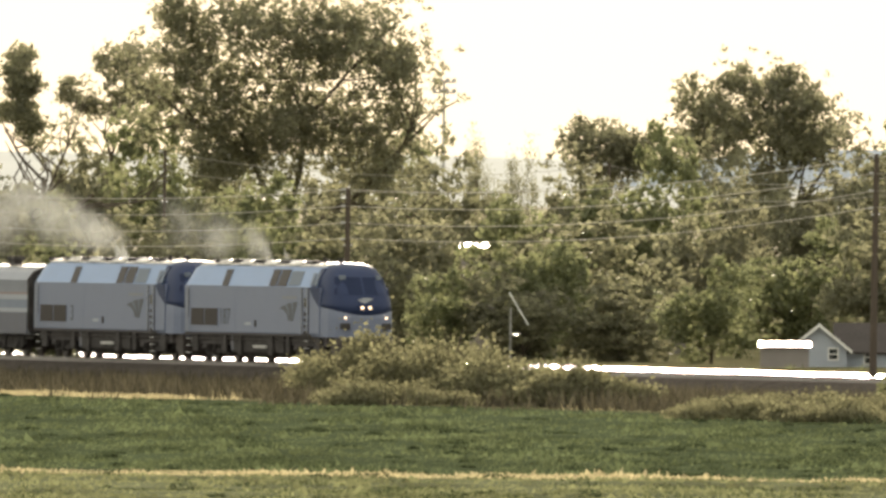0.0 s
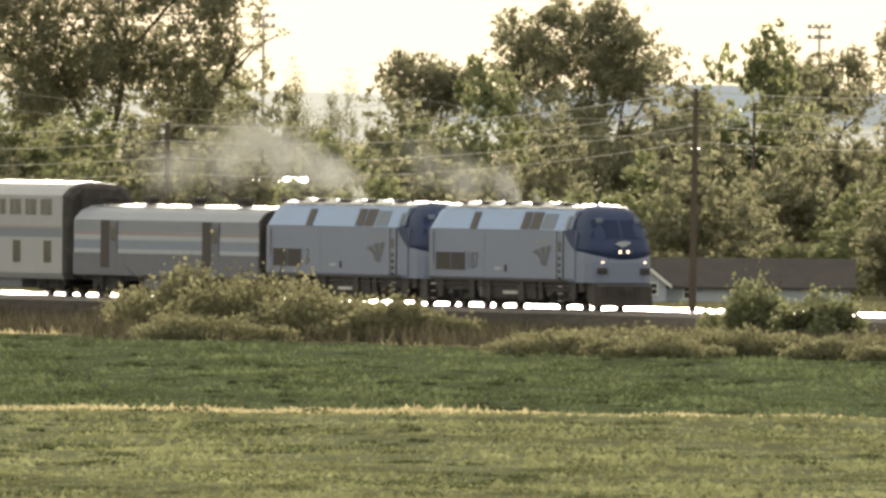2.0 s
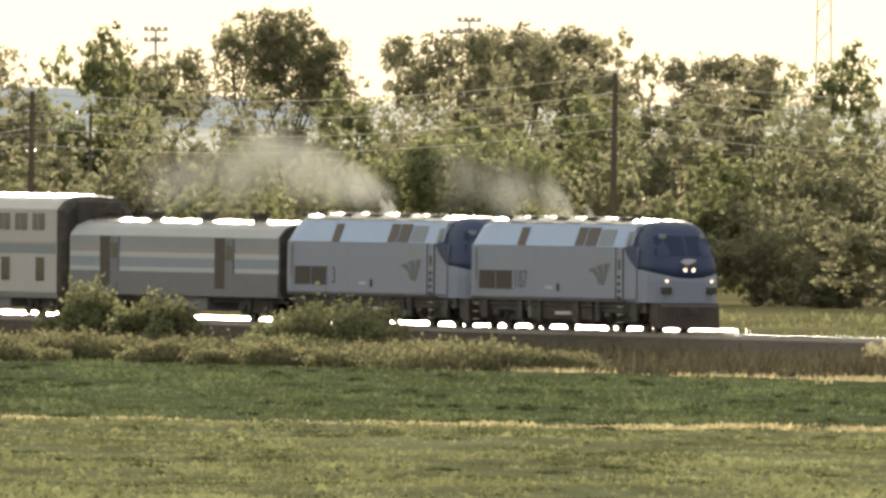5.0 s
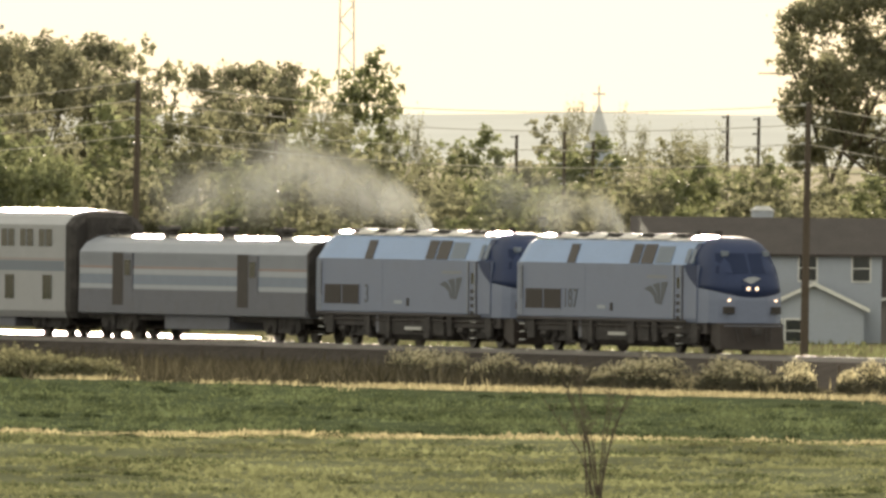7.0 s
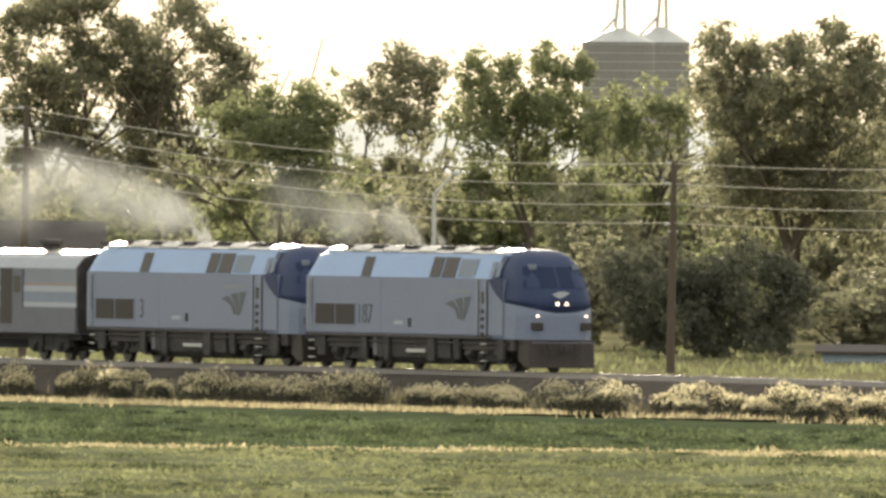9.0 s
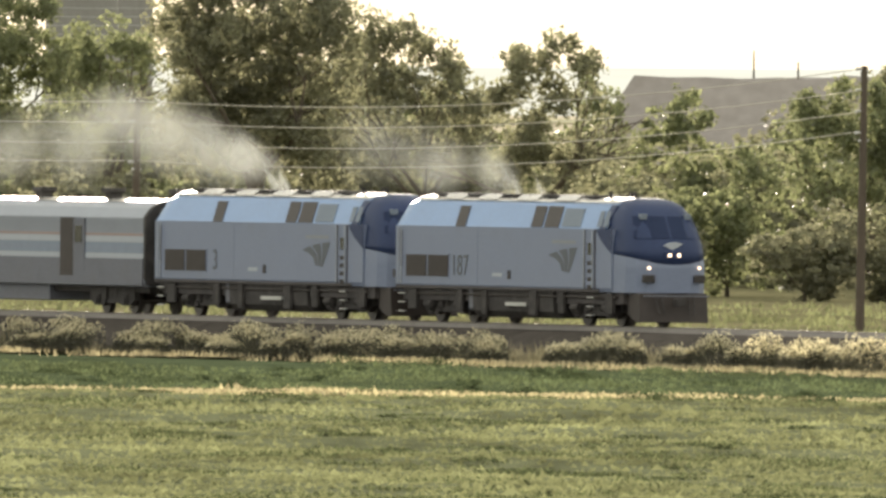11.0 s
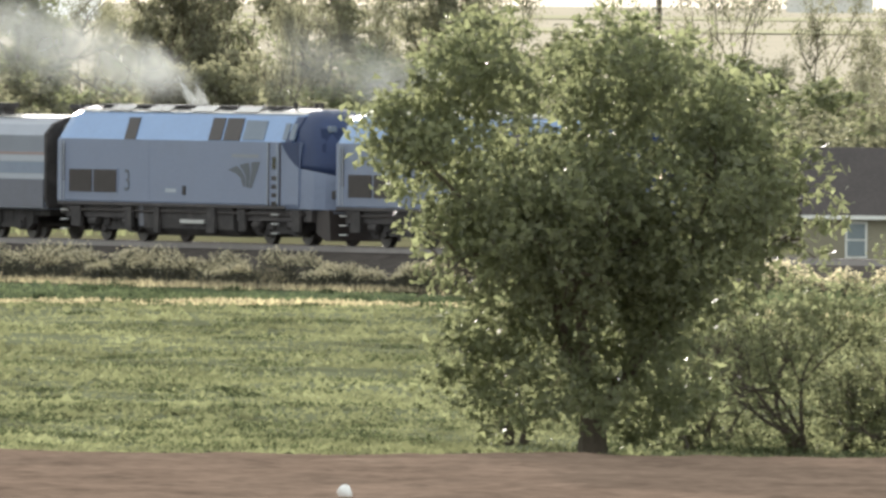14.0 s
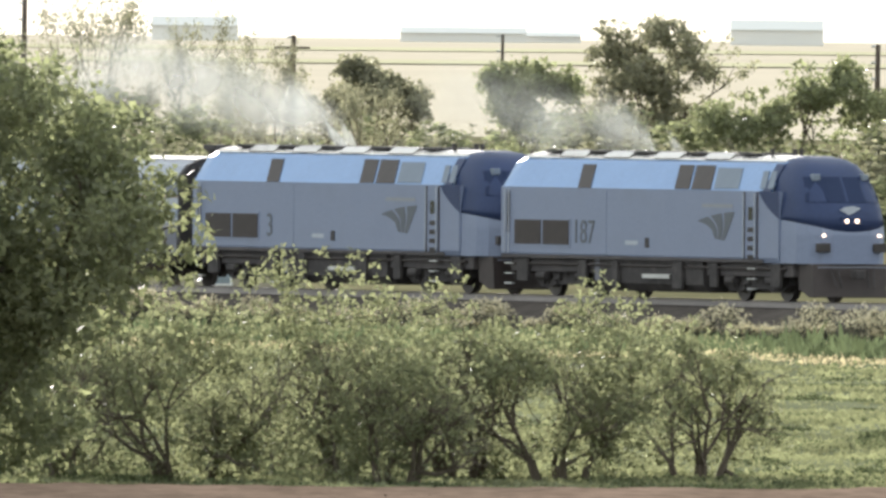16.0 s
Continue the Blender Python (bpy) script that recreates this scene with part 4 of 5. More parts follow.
# ---- trees: one of each kind is built, then set out at many sizes ----
SPARSE_TREES = (
    (-3.691, 2000, 12.6, 3.5),
    (-1.581, 1800, 12.2, 3.2),
    (-1.428, 1800, 11.5, 3.8),
    (-1.126, 1980, 12.1, 2.7),
    (-1.019, 1980, 11.1, 3.4),
    (-0.936, 1900, 10.3, 2.7),
    (1.857, 1900, 11.2, 3.7),
    (2.378, 1580, 10.0, 3.6),
    (2.55, 1500, 12.5, 5.6),
    (2.735, 1500, 10.1, 3.7),
    (2.979, 1700, 10.4, 3.6),
    (3.121, 1700, 11.3, 4.5),
)
SPARSE_MORE = (
    (3.35, 1500, 10.0, 5.5),
    (3.55, 1520, 11.5, 6.0),
    (3.7, 1500, 10.5, 5.5),
    (2.85, 1510, 11.0, 5.5),
    (3.86, 1510, 9.5, 5.0),
    (3.614, 1500, 7.0, 3.7),
    (3.757, 1480, 6.5, 3.7),
    (4.001, 1430, 7.2, 3.6),
    (-3.615, 2000, 11.9, 3.5),
    (1.849, 1900, 11.1, 3.4),
)
BANK_SHRUBS = (
    (-3.87, 1316, 3.5, 7.0),
    (-3.74, 1303, 3.1, 6.6),
    (-3.61, 1292, 2.4, 6.4),
    (-3.49, 1285, 2.1, 5.4),
    (-2.864, 1262, 3.07, 3.58),
    (-2.742, 1254, 2.42, 3.34),
    (-2.422, 1235, 3.03, 5.26),
    (-3.148, 1234, 0.81, 5.69),
    (-3.006, 1225, 1.33, 5.22),
    (-2.853, 1216, 1.38, 4.75),
    (-2.67, 1205, 1.1, 4.7),
    (-2.548, 1198, 1.06, 4.68),
    (-2.314, 1191, 0.95, 5.49),
    (-2.182, 1183, 1.34, 6.3),
    (-2.166, 1188, 0.91, 5.9),
    (-2.512, 1220, 1.23, 4.33),
    (-3.84, 1278, 1.2, 5.22),
    (-3.189, 1218, 1.09, 4.97),
    (-3.036, 1209, 1.08, 4.72),
)
POLES = (
    (-3.92, 1573, 8.67),
    (-2.971, 1499, 10.51),
    (-1.923, 1425, 11.52),
    (-0.717, 1350, 10.68),
    (0.449, 1285, 8.61),
    (1.755, 1219, 10.14),
    (3.399, 1600, 11.2),
    (3.884, 1600, 8.8),
    (4.935, 1600, 8.6),
)
FAR_POLES = (
    (-4.25, 1750, 10.6),
    (-3.451, 1750, 10.1),
    (-2.865, 1750, 10.0),
    (-1.673, 1750, 8.8),
    (-1.24, 1750, 9.2),
    (-1.154, 1750, 9.4),
    (-1.102, 1750, 8.9),
    (-0.861, 1750, 10.4),
    (-0.805, 1750, 10.3),
    (4.26, 1750, 8.9),
)

rnd = random.Random(7)


def stand(rows, makers):
    """Sets out copies of the kinds of tree along the rows of bearing, distance, height and width."""
    for i, (b, d, h, w) in enumerate(rows):
        kind = makers[i % len(makers)]
        v = place(b, d)
        copy_thing(kind, pose(v.x, v.y, v.z, 0, 0, rnd.uniform(0, 360)) @ Matrix.Diagonal((w / 8, w / 8, h / 10, 1)))


def settle(kind, b, d, h, w):
    v = place(b, d)
    kind.matrix_world = pose(v.x, v.y, v.z) @ Matrix.Diagonal((w / 8, w / 8, h / 10, 1))


ORIGIN = Matrix()
KINDS = {"leaf_dark": "tall dark cottonwood tree with a full leafy crown", "leaf_pale": "rounded tree with soft dense foliage, greyed for haze", "leaf": "bushy yellow-green tree with clustered leaves"}
made_trees = 0


def crown_tree(b, d, material, form):
    """A tree at a bearing and distance, with a crown of the lobes given."""
    global made_trees
    made_trees += 1
    v = place(b, d)
    top = max(z + r for x, z, r in form)
    if top > 9:
        # leafy lower boughs under the crown
        reach = max(x + r for x, z, r in form) - min(x - r for x, z, r in form)
        mid_x = (max(x + r for x, z, r in form) + min(x - r for x, z, r in form)) / 2
        form = (*form, *[(mid_x + reach * k, top * h, reach * 0.19) for k, h in ((-0.27, 0.47), (0.02, 0.5), (0.28, 0.45))])
    wide = max(abs(x) + r for x, z, r in form) * 2
    area = sum(r * r for x, z, r in form)
    tree("tree", pose(v.x, v.y, 0, 0, 0, -b), top, wide, KINDS[material], material, 100 + made_trees, int(min(46000, max(7000, 680 * area))), 0.17, 0.22, 9, 0.02 * top, 2, ragged=0.45, gather=0.17, form=form)


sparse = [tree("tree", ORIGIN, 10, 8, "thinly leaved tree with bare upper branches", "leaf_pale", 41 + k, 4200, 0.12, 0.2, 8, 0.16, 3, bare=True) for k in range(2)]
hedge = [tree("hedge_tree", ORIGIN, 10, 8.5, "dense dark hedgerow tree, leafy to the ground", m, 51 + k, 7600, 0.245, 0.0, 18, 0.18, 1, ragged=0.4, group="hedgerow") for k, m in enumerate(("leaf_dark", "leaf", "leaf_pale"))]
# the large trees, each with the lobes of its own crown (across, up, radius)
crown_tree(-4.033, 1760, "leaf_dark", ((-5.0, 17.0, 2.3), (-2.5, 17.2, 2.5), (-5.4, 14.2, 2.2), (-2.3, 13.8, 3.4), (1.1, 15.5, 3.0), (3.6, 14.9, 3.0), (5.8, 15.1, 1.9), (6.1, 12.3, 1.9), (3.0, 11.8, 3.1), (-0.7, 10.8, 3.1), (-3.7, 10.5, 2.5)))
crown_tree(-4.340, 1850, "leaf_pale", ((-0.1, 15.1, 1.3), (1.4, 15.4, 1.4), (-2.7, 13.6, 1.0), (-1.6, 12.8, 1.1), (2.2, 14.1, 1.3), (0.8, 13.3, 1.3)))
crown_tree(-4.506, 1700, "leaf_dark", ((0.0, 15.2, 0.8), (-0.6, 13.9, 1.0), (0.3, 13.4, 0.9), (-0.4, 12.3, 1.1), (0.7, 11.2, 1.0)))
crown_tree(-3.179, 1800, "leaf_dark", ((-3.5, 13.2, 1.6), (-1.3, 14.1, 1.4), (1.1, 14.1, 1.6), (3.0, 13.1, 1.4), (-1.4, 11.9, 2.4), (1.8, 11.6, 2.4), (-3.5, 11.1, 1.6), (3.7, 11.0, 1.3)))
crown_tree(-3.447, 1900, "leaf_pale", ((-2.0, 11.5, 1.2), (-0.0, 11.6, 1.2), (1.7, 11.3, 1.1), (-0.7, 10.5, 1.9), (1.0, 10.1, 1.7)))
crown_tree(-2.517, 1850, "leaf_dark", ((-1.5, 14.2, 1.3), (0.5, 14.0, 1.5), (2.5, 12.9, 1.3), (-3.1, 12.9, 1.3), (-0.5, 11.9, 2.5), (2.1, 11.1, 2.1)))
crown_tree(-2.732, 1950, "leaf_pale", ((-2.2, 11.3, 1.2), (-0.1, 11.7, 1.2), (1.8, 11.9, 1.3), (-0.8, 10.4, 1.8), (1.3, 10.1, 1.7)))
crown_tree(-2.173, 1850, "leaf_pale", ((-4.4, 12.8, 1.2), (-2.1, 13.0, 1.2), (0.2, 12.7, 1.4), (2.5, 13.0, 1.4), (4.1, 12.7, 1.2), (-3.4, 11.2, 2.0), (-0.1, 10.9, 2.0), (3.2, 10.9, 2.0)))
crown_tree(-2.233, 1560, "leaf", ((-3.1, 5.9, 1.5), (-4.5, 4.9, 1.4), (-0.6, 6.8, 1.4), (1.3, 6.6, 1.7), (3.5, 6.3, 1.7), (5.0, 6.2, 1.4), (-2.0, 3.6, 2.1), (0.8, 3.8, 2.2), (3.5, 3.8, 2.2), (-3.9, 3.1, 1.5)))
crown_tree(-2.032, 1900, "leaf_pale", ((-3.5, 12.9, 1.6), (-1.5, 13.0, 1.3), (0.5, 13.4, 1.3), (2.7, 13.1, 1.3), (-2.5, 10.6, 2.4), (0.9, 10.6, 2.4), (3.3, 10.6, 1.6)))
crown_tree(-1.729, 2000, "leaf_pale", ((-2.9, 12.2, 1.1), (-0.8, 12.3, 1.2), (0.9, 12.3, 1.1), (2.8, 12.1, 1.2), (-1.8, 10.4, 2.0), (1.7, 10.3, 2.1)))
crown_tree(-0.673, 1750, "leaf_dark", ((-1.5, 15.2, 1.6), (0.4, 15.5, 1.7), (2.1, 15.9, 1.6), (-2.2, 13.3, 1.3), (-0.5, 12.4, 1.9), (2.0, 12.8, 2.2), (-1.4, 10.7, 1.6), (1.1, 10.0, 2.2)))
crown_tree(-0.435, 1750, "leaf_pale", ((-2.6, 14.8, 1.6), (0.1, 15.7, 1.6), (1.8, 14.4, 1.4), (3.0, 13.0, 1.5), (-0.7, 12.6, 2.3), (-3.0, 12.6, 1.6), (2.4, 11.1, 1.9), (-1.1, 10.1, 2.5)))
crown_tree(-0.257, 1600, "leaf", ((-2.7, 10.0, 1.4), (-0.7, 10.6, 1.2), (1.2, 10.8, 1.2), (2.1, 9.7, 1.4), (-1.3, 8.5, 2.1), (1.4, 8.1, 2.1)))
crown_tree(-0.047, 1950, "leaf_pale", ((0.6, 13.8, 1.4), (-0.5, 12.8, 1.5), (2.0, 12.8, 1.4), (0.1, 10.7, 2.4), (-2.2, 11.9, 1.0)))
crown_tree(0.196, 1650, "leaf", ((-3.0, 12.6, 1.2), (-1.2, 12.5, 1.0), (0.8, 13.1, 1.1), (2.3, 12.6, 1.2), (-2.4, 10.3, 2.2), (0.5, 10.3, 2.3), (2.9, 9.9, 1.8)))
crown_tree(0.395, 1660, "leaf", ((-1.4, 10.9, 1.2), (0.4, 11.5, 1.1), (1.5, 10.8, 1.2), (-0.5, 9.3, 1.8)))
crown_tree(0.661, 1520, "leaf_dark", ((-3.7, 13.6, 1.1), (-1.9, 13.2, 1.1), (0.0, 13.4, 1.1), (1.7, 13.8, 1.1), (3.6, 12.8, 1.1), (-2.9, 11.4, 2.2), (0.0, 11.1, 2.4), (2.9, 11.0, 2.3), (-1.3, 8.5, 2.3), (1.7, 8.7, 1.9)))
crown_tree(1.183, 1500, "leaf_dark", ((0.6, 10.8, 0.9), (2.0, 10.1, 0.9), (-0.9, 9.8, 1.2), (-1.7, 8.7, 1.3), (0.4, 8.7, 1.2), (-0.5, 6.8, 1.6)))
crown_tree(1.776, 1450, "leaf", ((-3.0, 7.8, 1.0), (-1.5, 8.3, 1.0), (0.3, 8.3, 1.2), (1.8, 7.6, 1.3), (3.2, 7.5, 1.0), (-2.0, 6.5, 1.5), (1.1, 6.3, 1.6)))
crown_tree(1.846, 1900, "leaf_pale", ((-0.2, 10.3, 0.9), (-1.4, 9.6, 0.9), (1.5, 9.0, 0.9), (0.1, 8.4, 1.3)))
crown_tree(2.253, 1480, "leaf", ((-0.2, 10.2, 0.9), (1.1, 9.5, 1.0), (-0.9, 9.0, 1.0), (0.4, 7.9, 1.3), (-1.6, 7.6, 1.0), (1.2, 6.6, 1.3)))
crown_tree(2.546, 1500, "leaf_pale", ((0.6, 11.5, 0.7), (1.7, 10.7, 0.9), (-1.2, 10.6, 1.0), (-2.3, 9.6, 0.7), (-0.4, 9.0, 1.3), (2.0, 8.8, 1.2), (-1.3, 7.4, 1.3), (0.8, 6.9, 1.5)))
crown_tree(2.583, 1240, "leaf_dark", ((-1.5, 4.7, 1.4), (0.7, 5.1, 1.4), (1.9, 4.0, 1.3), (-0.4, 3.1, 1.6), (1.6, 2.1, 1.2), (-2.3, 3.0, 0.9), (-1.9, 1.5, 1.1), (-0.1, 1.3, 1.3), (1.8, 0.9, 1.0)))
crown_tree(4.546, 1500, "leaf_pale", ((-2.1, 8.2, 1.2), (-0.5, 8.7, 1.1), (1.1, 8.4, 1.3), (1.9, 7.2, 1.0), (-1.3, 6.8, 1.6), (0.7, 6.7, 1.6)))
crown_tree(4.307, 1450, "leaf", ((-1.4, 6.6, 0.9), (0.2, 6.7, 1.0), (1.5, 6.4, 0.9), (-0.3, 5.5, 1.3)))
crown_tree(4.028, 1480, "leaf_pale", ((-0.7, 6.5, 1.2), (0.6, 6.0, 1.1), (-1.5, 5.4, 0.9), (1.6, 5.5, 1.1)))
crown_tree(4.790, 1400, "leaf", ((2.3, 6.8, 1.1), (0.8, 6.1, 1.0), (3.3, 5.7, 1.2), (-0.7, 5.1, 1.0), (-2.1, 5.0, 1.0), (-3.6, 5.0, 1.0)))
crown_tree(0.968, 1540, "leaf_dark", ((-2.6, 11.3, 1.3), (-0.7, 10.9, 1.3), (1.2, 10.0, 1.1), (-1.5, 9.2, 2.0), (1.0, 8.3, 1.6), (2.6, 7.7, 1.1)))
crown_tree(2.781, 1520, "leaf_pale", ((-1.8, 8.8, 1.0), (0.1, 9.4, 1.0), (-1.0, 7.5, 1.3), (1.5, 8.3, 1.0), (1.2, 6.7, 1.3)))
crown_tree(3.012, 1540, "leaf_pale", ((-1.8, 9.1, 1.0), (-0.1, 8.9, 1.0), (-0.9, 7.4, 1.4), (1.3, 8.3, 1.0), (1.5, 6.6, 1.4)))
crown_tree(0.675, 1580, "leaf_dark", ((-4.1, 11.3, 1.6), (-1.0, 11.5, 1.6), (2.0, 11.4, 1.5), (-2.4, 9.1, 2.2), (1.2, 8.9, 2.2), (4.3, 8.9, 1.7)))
stand(SPARSE_TREES + SPARSE_MORE, sparse)
rows = []
b = -4.75
while b < 5.1:
    top = 8.6 if b < -1.5 else 8.3 if b < 0.1 else 8.4 if b < 1.3 else 7.9 if b < 2.9 else 7.0 if b < 3.45 else 5.0
    d = 1640 if b < 1.3 else 1490 if b < 2.9 else 1390
    rows.append((b, d + rnd.uniform(-30, 60), top * rnd.uniform(0.75, 1.1), rnd.uniform(6.0, 8.5)))
    rows.append((b + 0.07, d + rnd.uniform(90, 200), top * rnd.uniform(0.85, 1.15) * (1.38 if b < -1.6 else 1.0), rnd.uniform(6.5, 8.8)))
    b += rnd.uniform(0.12, 0.19)
b = -4.75
while b < 5.1:
    if b < -1.45 or b > 0.0:
        d, top = (1605, 4.6) if b < 0 else (1410, 5.0) if b < 1.5 else (1390, 5.6) if b < 2.7 else (1340, 4.2)
        rows.append((b, d + rnd.uniform(-12, 25), top * rnd.uniform(0.7, 1.15), rnd.uniform(4.5, 7.0)))
    b += rnd.uniform(0.13, 0.2)
for k in range(10):
    rows.append((-1.4 + k * 0.1, 1560 + rnd.uniform(-15, 40), 7.2 * rnd.uniform(0.85, 1.1), rnd.uniform(6.5, 8.5)))
stand(rows, hedge)
for k, q in zip(sparse + hedge, ((-0.9, 1990, 10, 4), (2.45, 1560, 9.5, 4), (1.35, 1560, 7, 6), (2.95, 1500, 6, 6), (3.3, 1400, 5, 7))):
    settle(k, *q)

v = place(0.52, 1388)
tree("hedge", pose(v.x, v.y, 0, 0, 0, -0.5), 5.0, 10.0, "tall dense dark hedge behind the railway", "leaf_spruce", 98, 30000, 0.13, 0.02, 9, 0.1, 1, ragged=0.5, gather=0.12, group="hedgerow", category="hedge", form=((-3.5, 2.7, 1.6), (-1.2, 3.2, 1.8), (1.2, 3.3, 1.7), (3.3, 2.6, 1.6), (-2.6, 1.2, 1.4), (0, 1.2, 1.5), (2.6, 1.2, 1.4)))
v = place(-0.921, 1404)
tree("spruce", pose(v.x, v.y, 0), 3.8, 2.7, "young dark spruce beside a white house", "leaf_spruce", 97, 7500, 0.085, 0.02, 9, 0.09, 1, ragged=0.8, gather=0.08, form=((0, 3.4, 0.35), (0.05, 2.9, 0.6), (0, 2.3, 0.9), (-0.4, 1.7, 0.95), (0.45, 1.5, 0.95), (-0.6, 0.8, 0.95), (0.6, 0.7, 0.95)))
copy_thing(hedge[1], pose(*place(-1.22, 1418), 0, 0, 10) @ Matrix.Diagonal((0.2, 0.2, 0.33, 1)))

# ---- shrubs and weeds on the railway bank ----
for i, (b, d, h, w) in enumerate(BANK_SHRUBS):
    v = place(b, d)
    shrub("shrub", pose(v.x, v.y, v.z, 0, 0, i * 40), max(h, 1.1) * 1.1, w * 1.3, "olive-green roadside shrub on the railway bank", "leaf_shrub" if i in (4, 5, 6, 15) else "bank_shrub", 60 + i, 9000 if h > 2 else 7000, 0.1 if h > 2 else 0.07)
for i in range(20):
    v = place(-3.27 + i * 0.066, 1236 - i * 3.0 + rnd.uniform(-5, 5))
    shrub("shrub", pose(v.x, v.y, v.z, 0, 0, i * 70), rnd.uniform(0.7, 1.35), rnd.uniform(3.2, 5.0), "low olive shrub in the weeds below the railway", "bank_shrub", 140 + i, 5000, 0.065)

# ---- the near trees ----
v = place(3.29, 634)
CROWN = ((-2.0, 7.3, 1.75), (0.6, 7.4, 1.7), (-3.5, 5.9, 1.45), (2.7, 6.2, 1.6), (2.9, 4.6, 1.25), (-0.5, 5.7, 2.5), (-2.2, 4.4, 1.5), (-0.2, 3.6, 2.0), (1.7, 3.8, 1.6), (-2.0, 1.5, 1.3), (1.1, 1.5, 1.4), (-0.5, 2.1, 1.5), (-1.6, 2.9, 1.2), (1.5, 2.6, 1.2))
tree("tree", pose(v.x, v.y, v.z), 8.75, 8.6, "large leafy cottonwood tree beside bare soil", "leaf", 5, 48000, 0.115, 0.03, 46, 0.33, 3, ragged=0.7, group="near trees", corners=3, gather=0.13, form=CROWN)
NEAR = ((3.972, 645, 4.55, 4.6), (3.698, 642, 3.9, 4.6), (4.379, 648, 3.9, 4.8), (4.62, 652, 3.2, 4.0), (4.19, 650, 4.0, 3.8), (3.50, 646, 3.9, 4.2), (4.08, 640, 3.0, 3.4), (3.14, 650, 3.2, 2.6), (3.83, 656, 2.6, 3.2))
for i, (b, d, h, w) in enumerate(NEAR):
    v = place(b, d)
    tree("small_tree", pose(v.x, v.y, v.z, 0, 0, 77 * i), h, w, "spreading small tree with many stems and fine leaves", "leaf_shrub", 80 + i, int(8600 * min(1, h * w / 19)), 0.075, 0.02, 24, 0.10, 3, ragged=0.7, group="small trees", stems=5, gather=0.1)
v = place(5.09, 655)
tree("tree", pose(v.x, v.y, v.z), 9.6, 2.6, "leafy tree at the edge of the pasture", "leaf", 91, 12000, 0.095, 0.1, 12, 0.12, 0, group="near trees")
v = place(-1.088, 785)
e = thing("sapling", pose(v.x, v.y, float(swell(v.x, v.y))), "bare thin sapling standing in the pasture", "sapling")
rs = np.random.default_rng(95)
for i in range(11):
    a, lean, h = rs.uniform(0, 6.28), rs.uniform(0.25, 1.15), rs.uniform(2.2, 4.3)
    foot = Vector((rs.normal(0, 0.12), rs.normal(0, 0.12), -0.1))
    mid = foot + Vector((math.cos(a) * lean * 0.4, math.sin(a) * lean * 0.4, h * 0.5))
    tip = foot + Vector((math.cos(a) * lean * 1.3, math.sin(a) * lean * 1.3, h))
    bm = tube(foot, mid, 0.026, 0.018, 6)
    tube(mid, tip, 0.018, 0.008, 6, bm)
    for k in range(7):
        c = mid.lerp(tip, rs.uniform(0, 0.9))
        tube(c, c + Vector((rs.normal(0, 0.24), rs.normal(0, 0.24), rs.uniform(0.15, 0.45))), 0.010, 0.006, 5, bm)
    part("branch", bm, "bark", e)

# ---- grass ----
def spread(count, b0, b1, d0, d1, seed):
    """Places spread evenly as they are seen, in uneven clumps."""
    rng = np.random.default_rng(seed)
    b = np.radians(rng.uniform(b0, b1, count))
    d = 1 / rng.uniform(1 / d1, 1 / d0, count)
    x, y = d * np.sin(b), d * np.cos(b)
    wave = np.sin(x * 1.7 + 3 * np.sin(y / 31)) + np.sin(x * 0.63 + y / 17) + np.sin(y / 9 + x * 0.21) + 0.7 * np.sin(x * 2.9 + y / 5) + rng.normal(0, 0.4, count)
    size = 0.78 + 0.24 * np.clip(wave, -1.2, 2.8)
    size[rng.uniform(size=count) > 0.985] *= 1.7
    off = (x * NV.x + y * NV.y) - P0
    return np.stack([x, y, np.zeros(count) + 0.02, size], 1), off


q, off = spread(46000, -4.7, 5.1, 900, 1340, 1)
edge = np.where(q[:, 0] > 15, -14, -26)
far = (off < edge) & (q[:, 1] > strip_y(q[:, 0]) + 6)
tufts("crop_grass", q[far], 0.13, 0.9, "blade_dark", "dark green crop in low uneven tufts", 5, 2)
q, off = spread(100000, -4.7, 5.1, 629, 985, 3)
verge = (q[:, 0] > 57) & (off > -32)
near = (q[:, 1] < strip_y(q[:, 0]) - 4) & (q[:, 1] > 629) & (off < -14) & ~verge
q[:, 2] += swell(q[:, 0], q[:, 1])
tufts("pasture_grass", q[near], 0.115, 1.2, "blade_light", "yellow-green pasture grass with dark clumps", 3, 4)
# The bank's shade on the verge, put in as darker grass.
dark = verge & (off < -8)
tufts("bank_shade_grass", q[dark] * (1, 1, 1, 1.6), 0.3, 0.8, "blade_dark", "grass below the railway bank, dark for the bank's shade", 5, 20)
lip = (q[:, 0] > 54) & (np.abs(off + 33) < 2.5)
tufts("dry_lip", q[lip] * (1, 1, 1, 1.3), 0.16, 0.7, "straw", "pale dry grass along the edge of the pasture", 8, 21)
q, off = spread(42000, -4.7, 5.1, 900, 1010, 5)
q = q[(np.abs(q[:, 1] - strip_y(q[:, 0])) < 7) & (off < -14)]
tufts("dry_grass_strip", q, 0.12, 0.8, "straw", "strip of pale dry grass between two fields", 7, 6)
rng = np.random.default_rng(9)
s, o = rng.uniform(-1420, -700, 16000), -5.5 - rng.gamma(2.0, 2.6, 16000)
ok = (o > np.where(s > -1010, -17, -32)) & ((s < -1090) | (rng.uniform(size=len(s)) < 0.4))
pts = np.array([[*track(a, c)[:2], 0.0 if c < -5.3 else 0.3] for a, c in zip(s[ok], o[ok])])
mix = rng.uniform(size=len(pts))
dry = (mix < np.where(s[ok] > -1080, 0.08, 0.12))
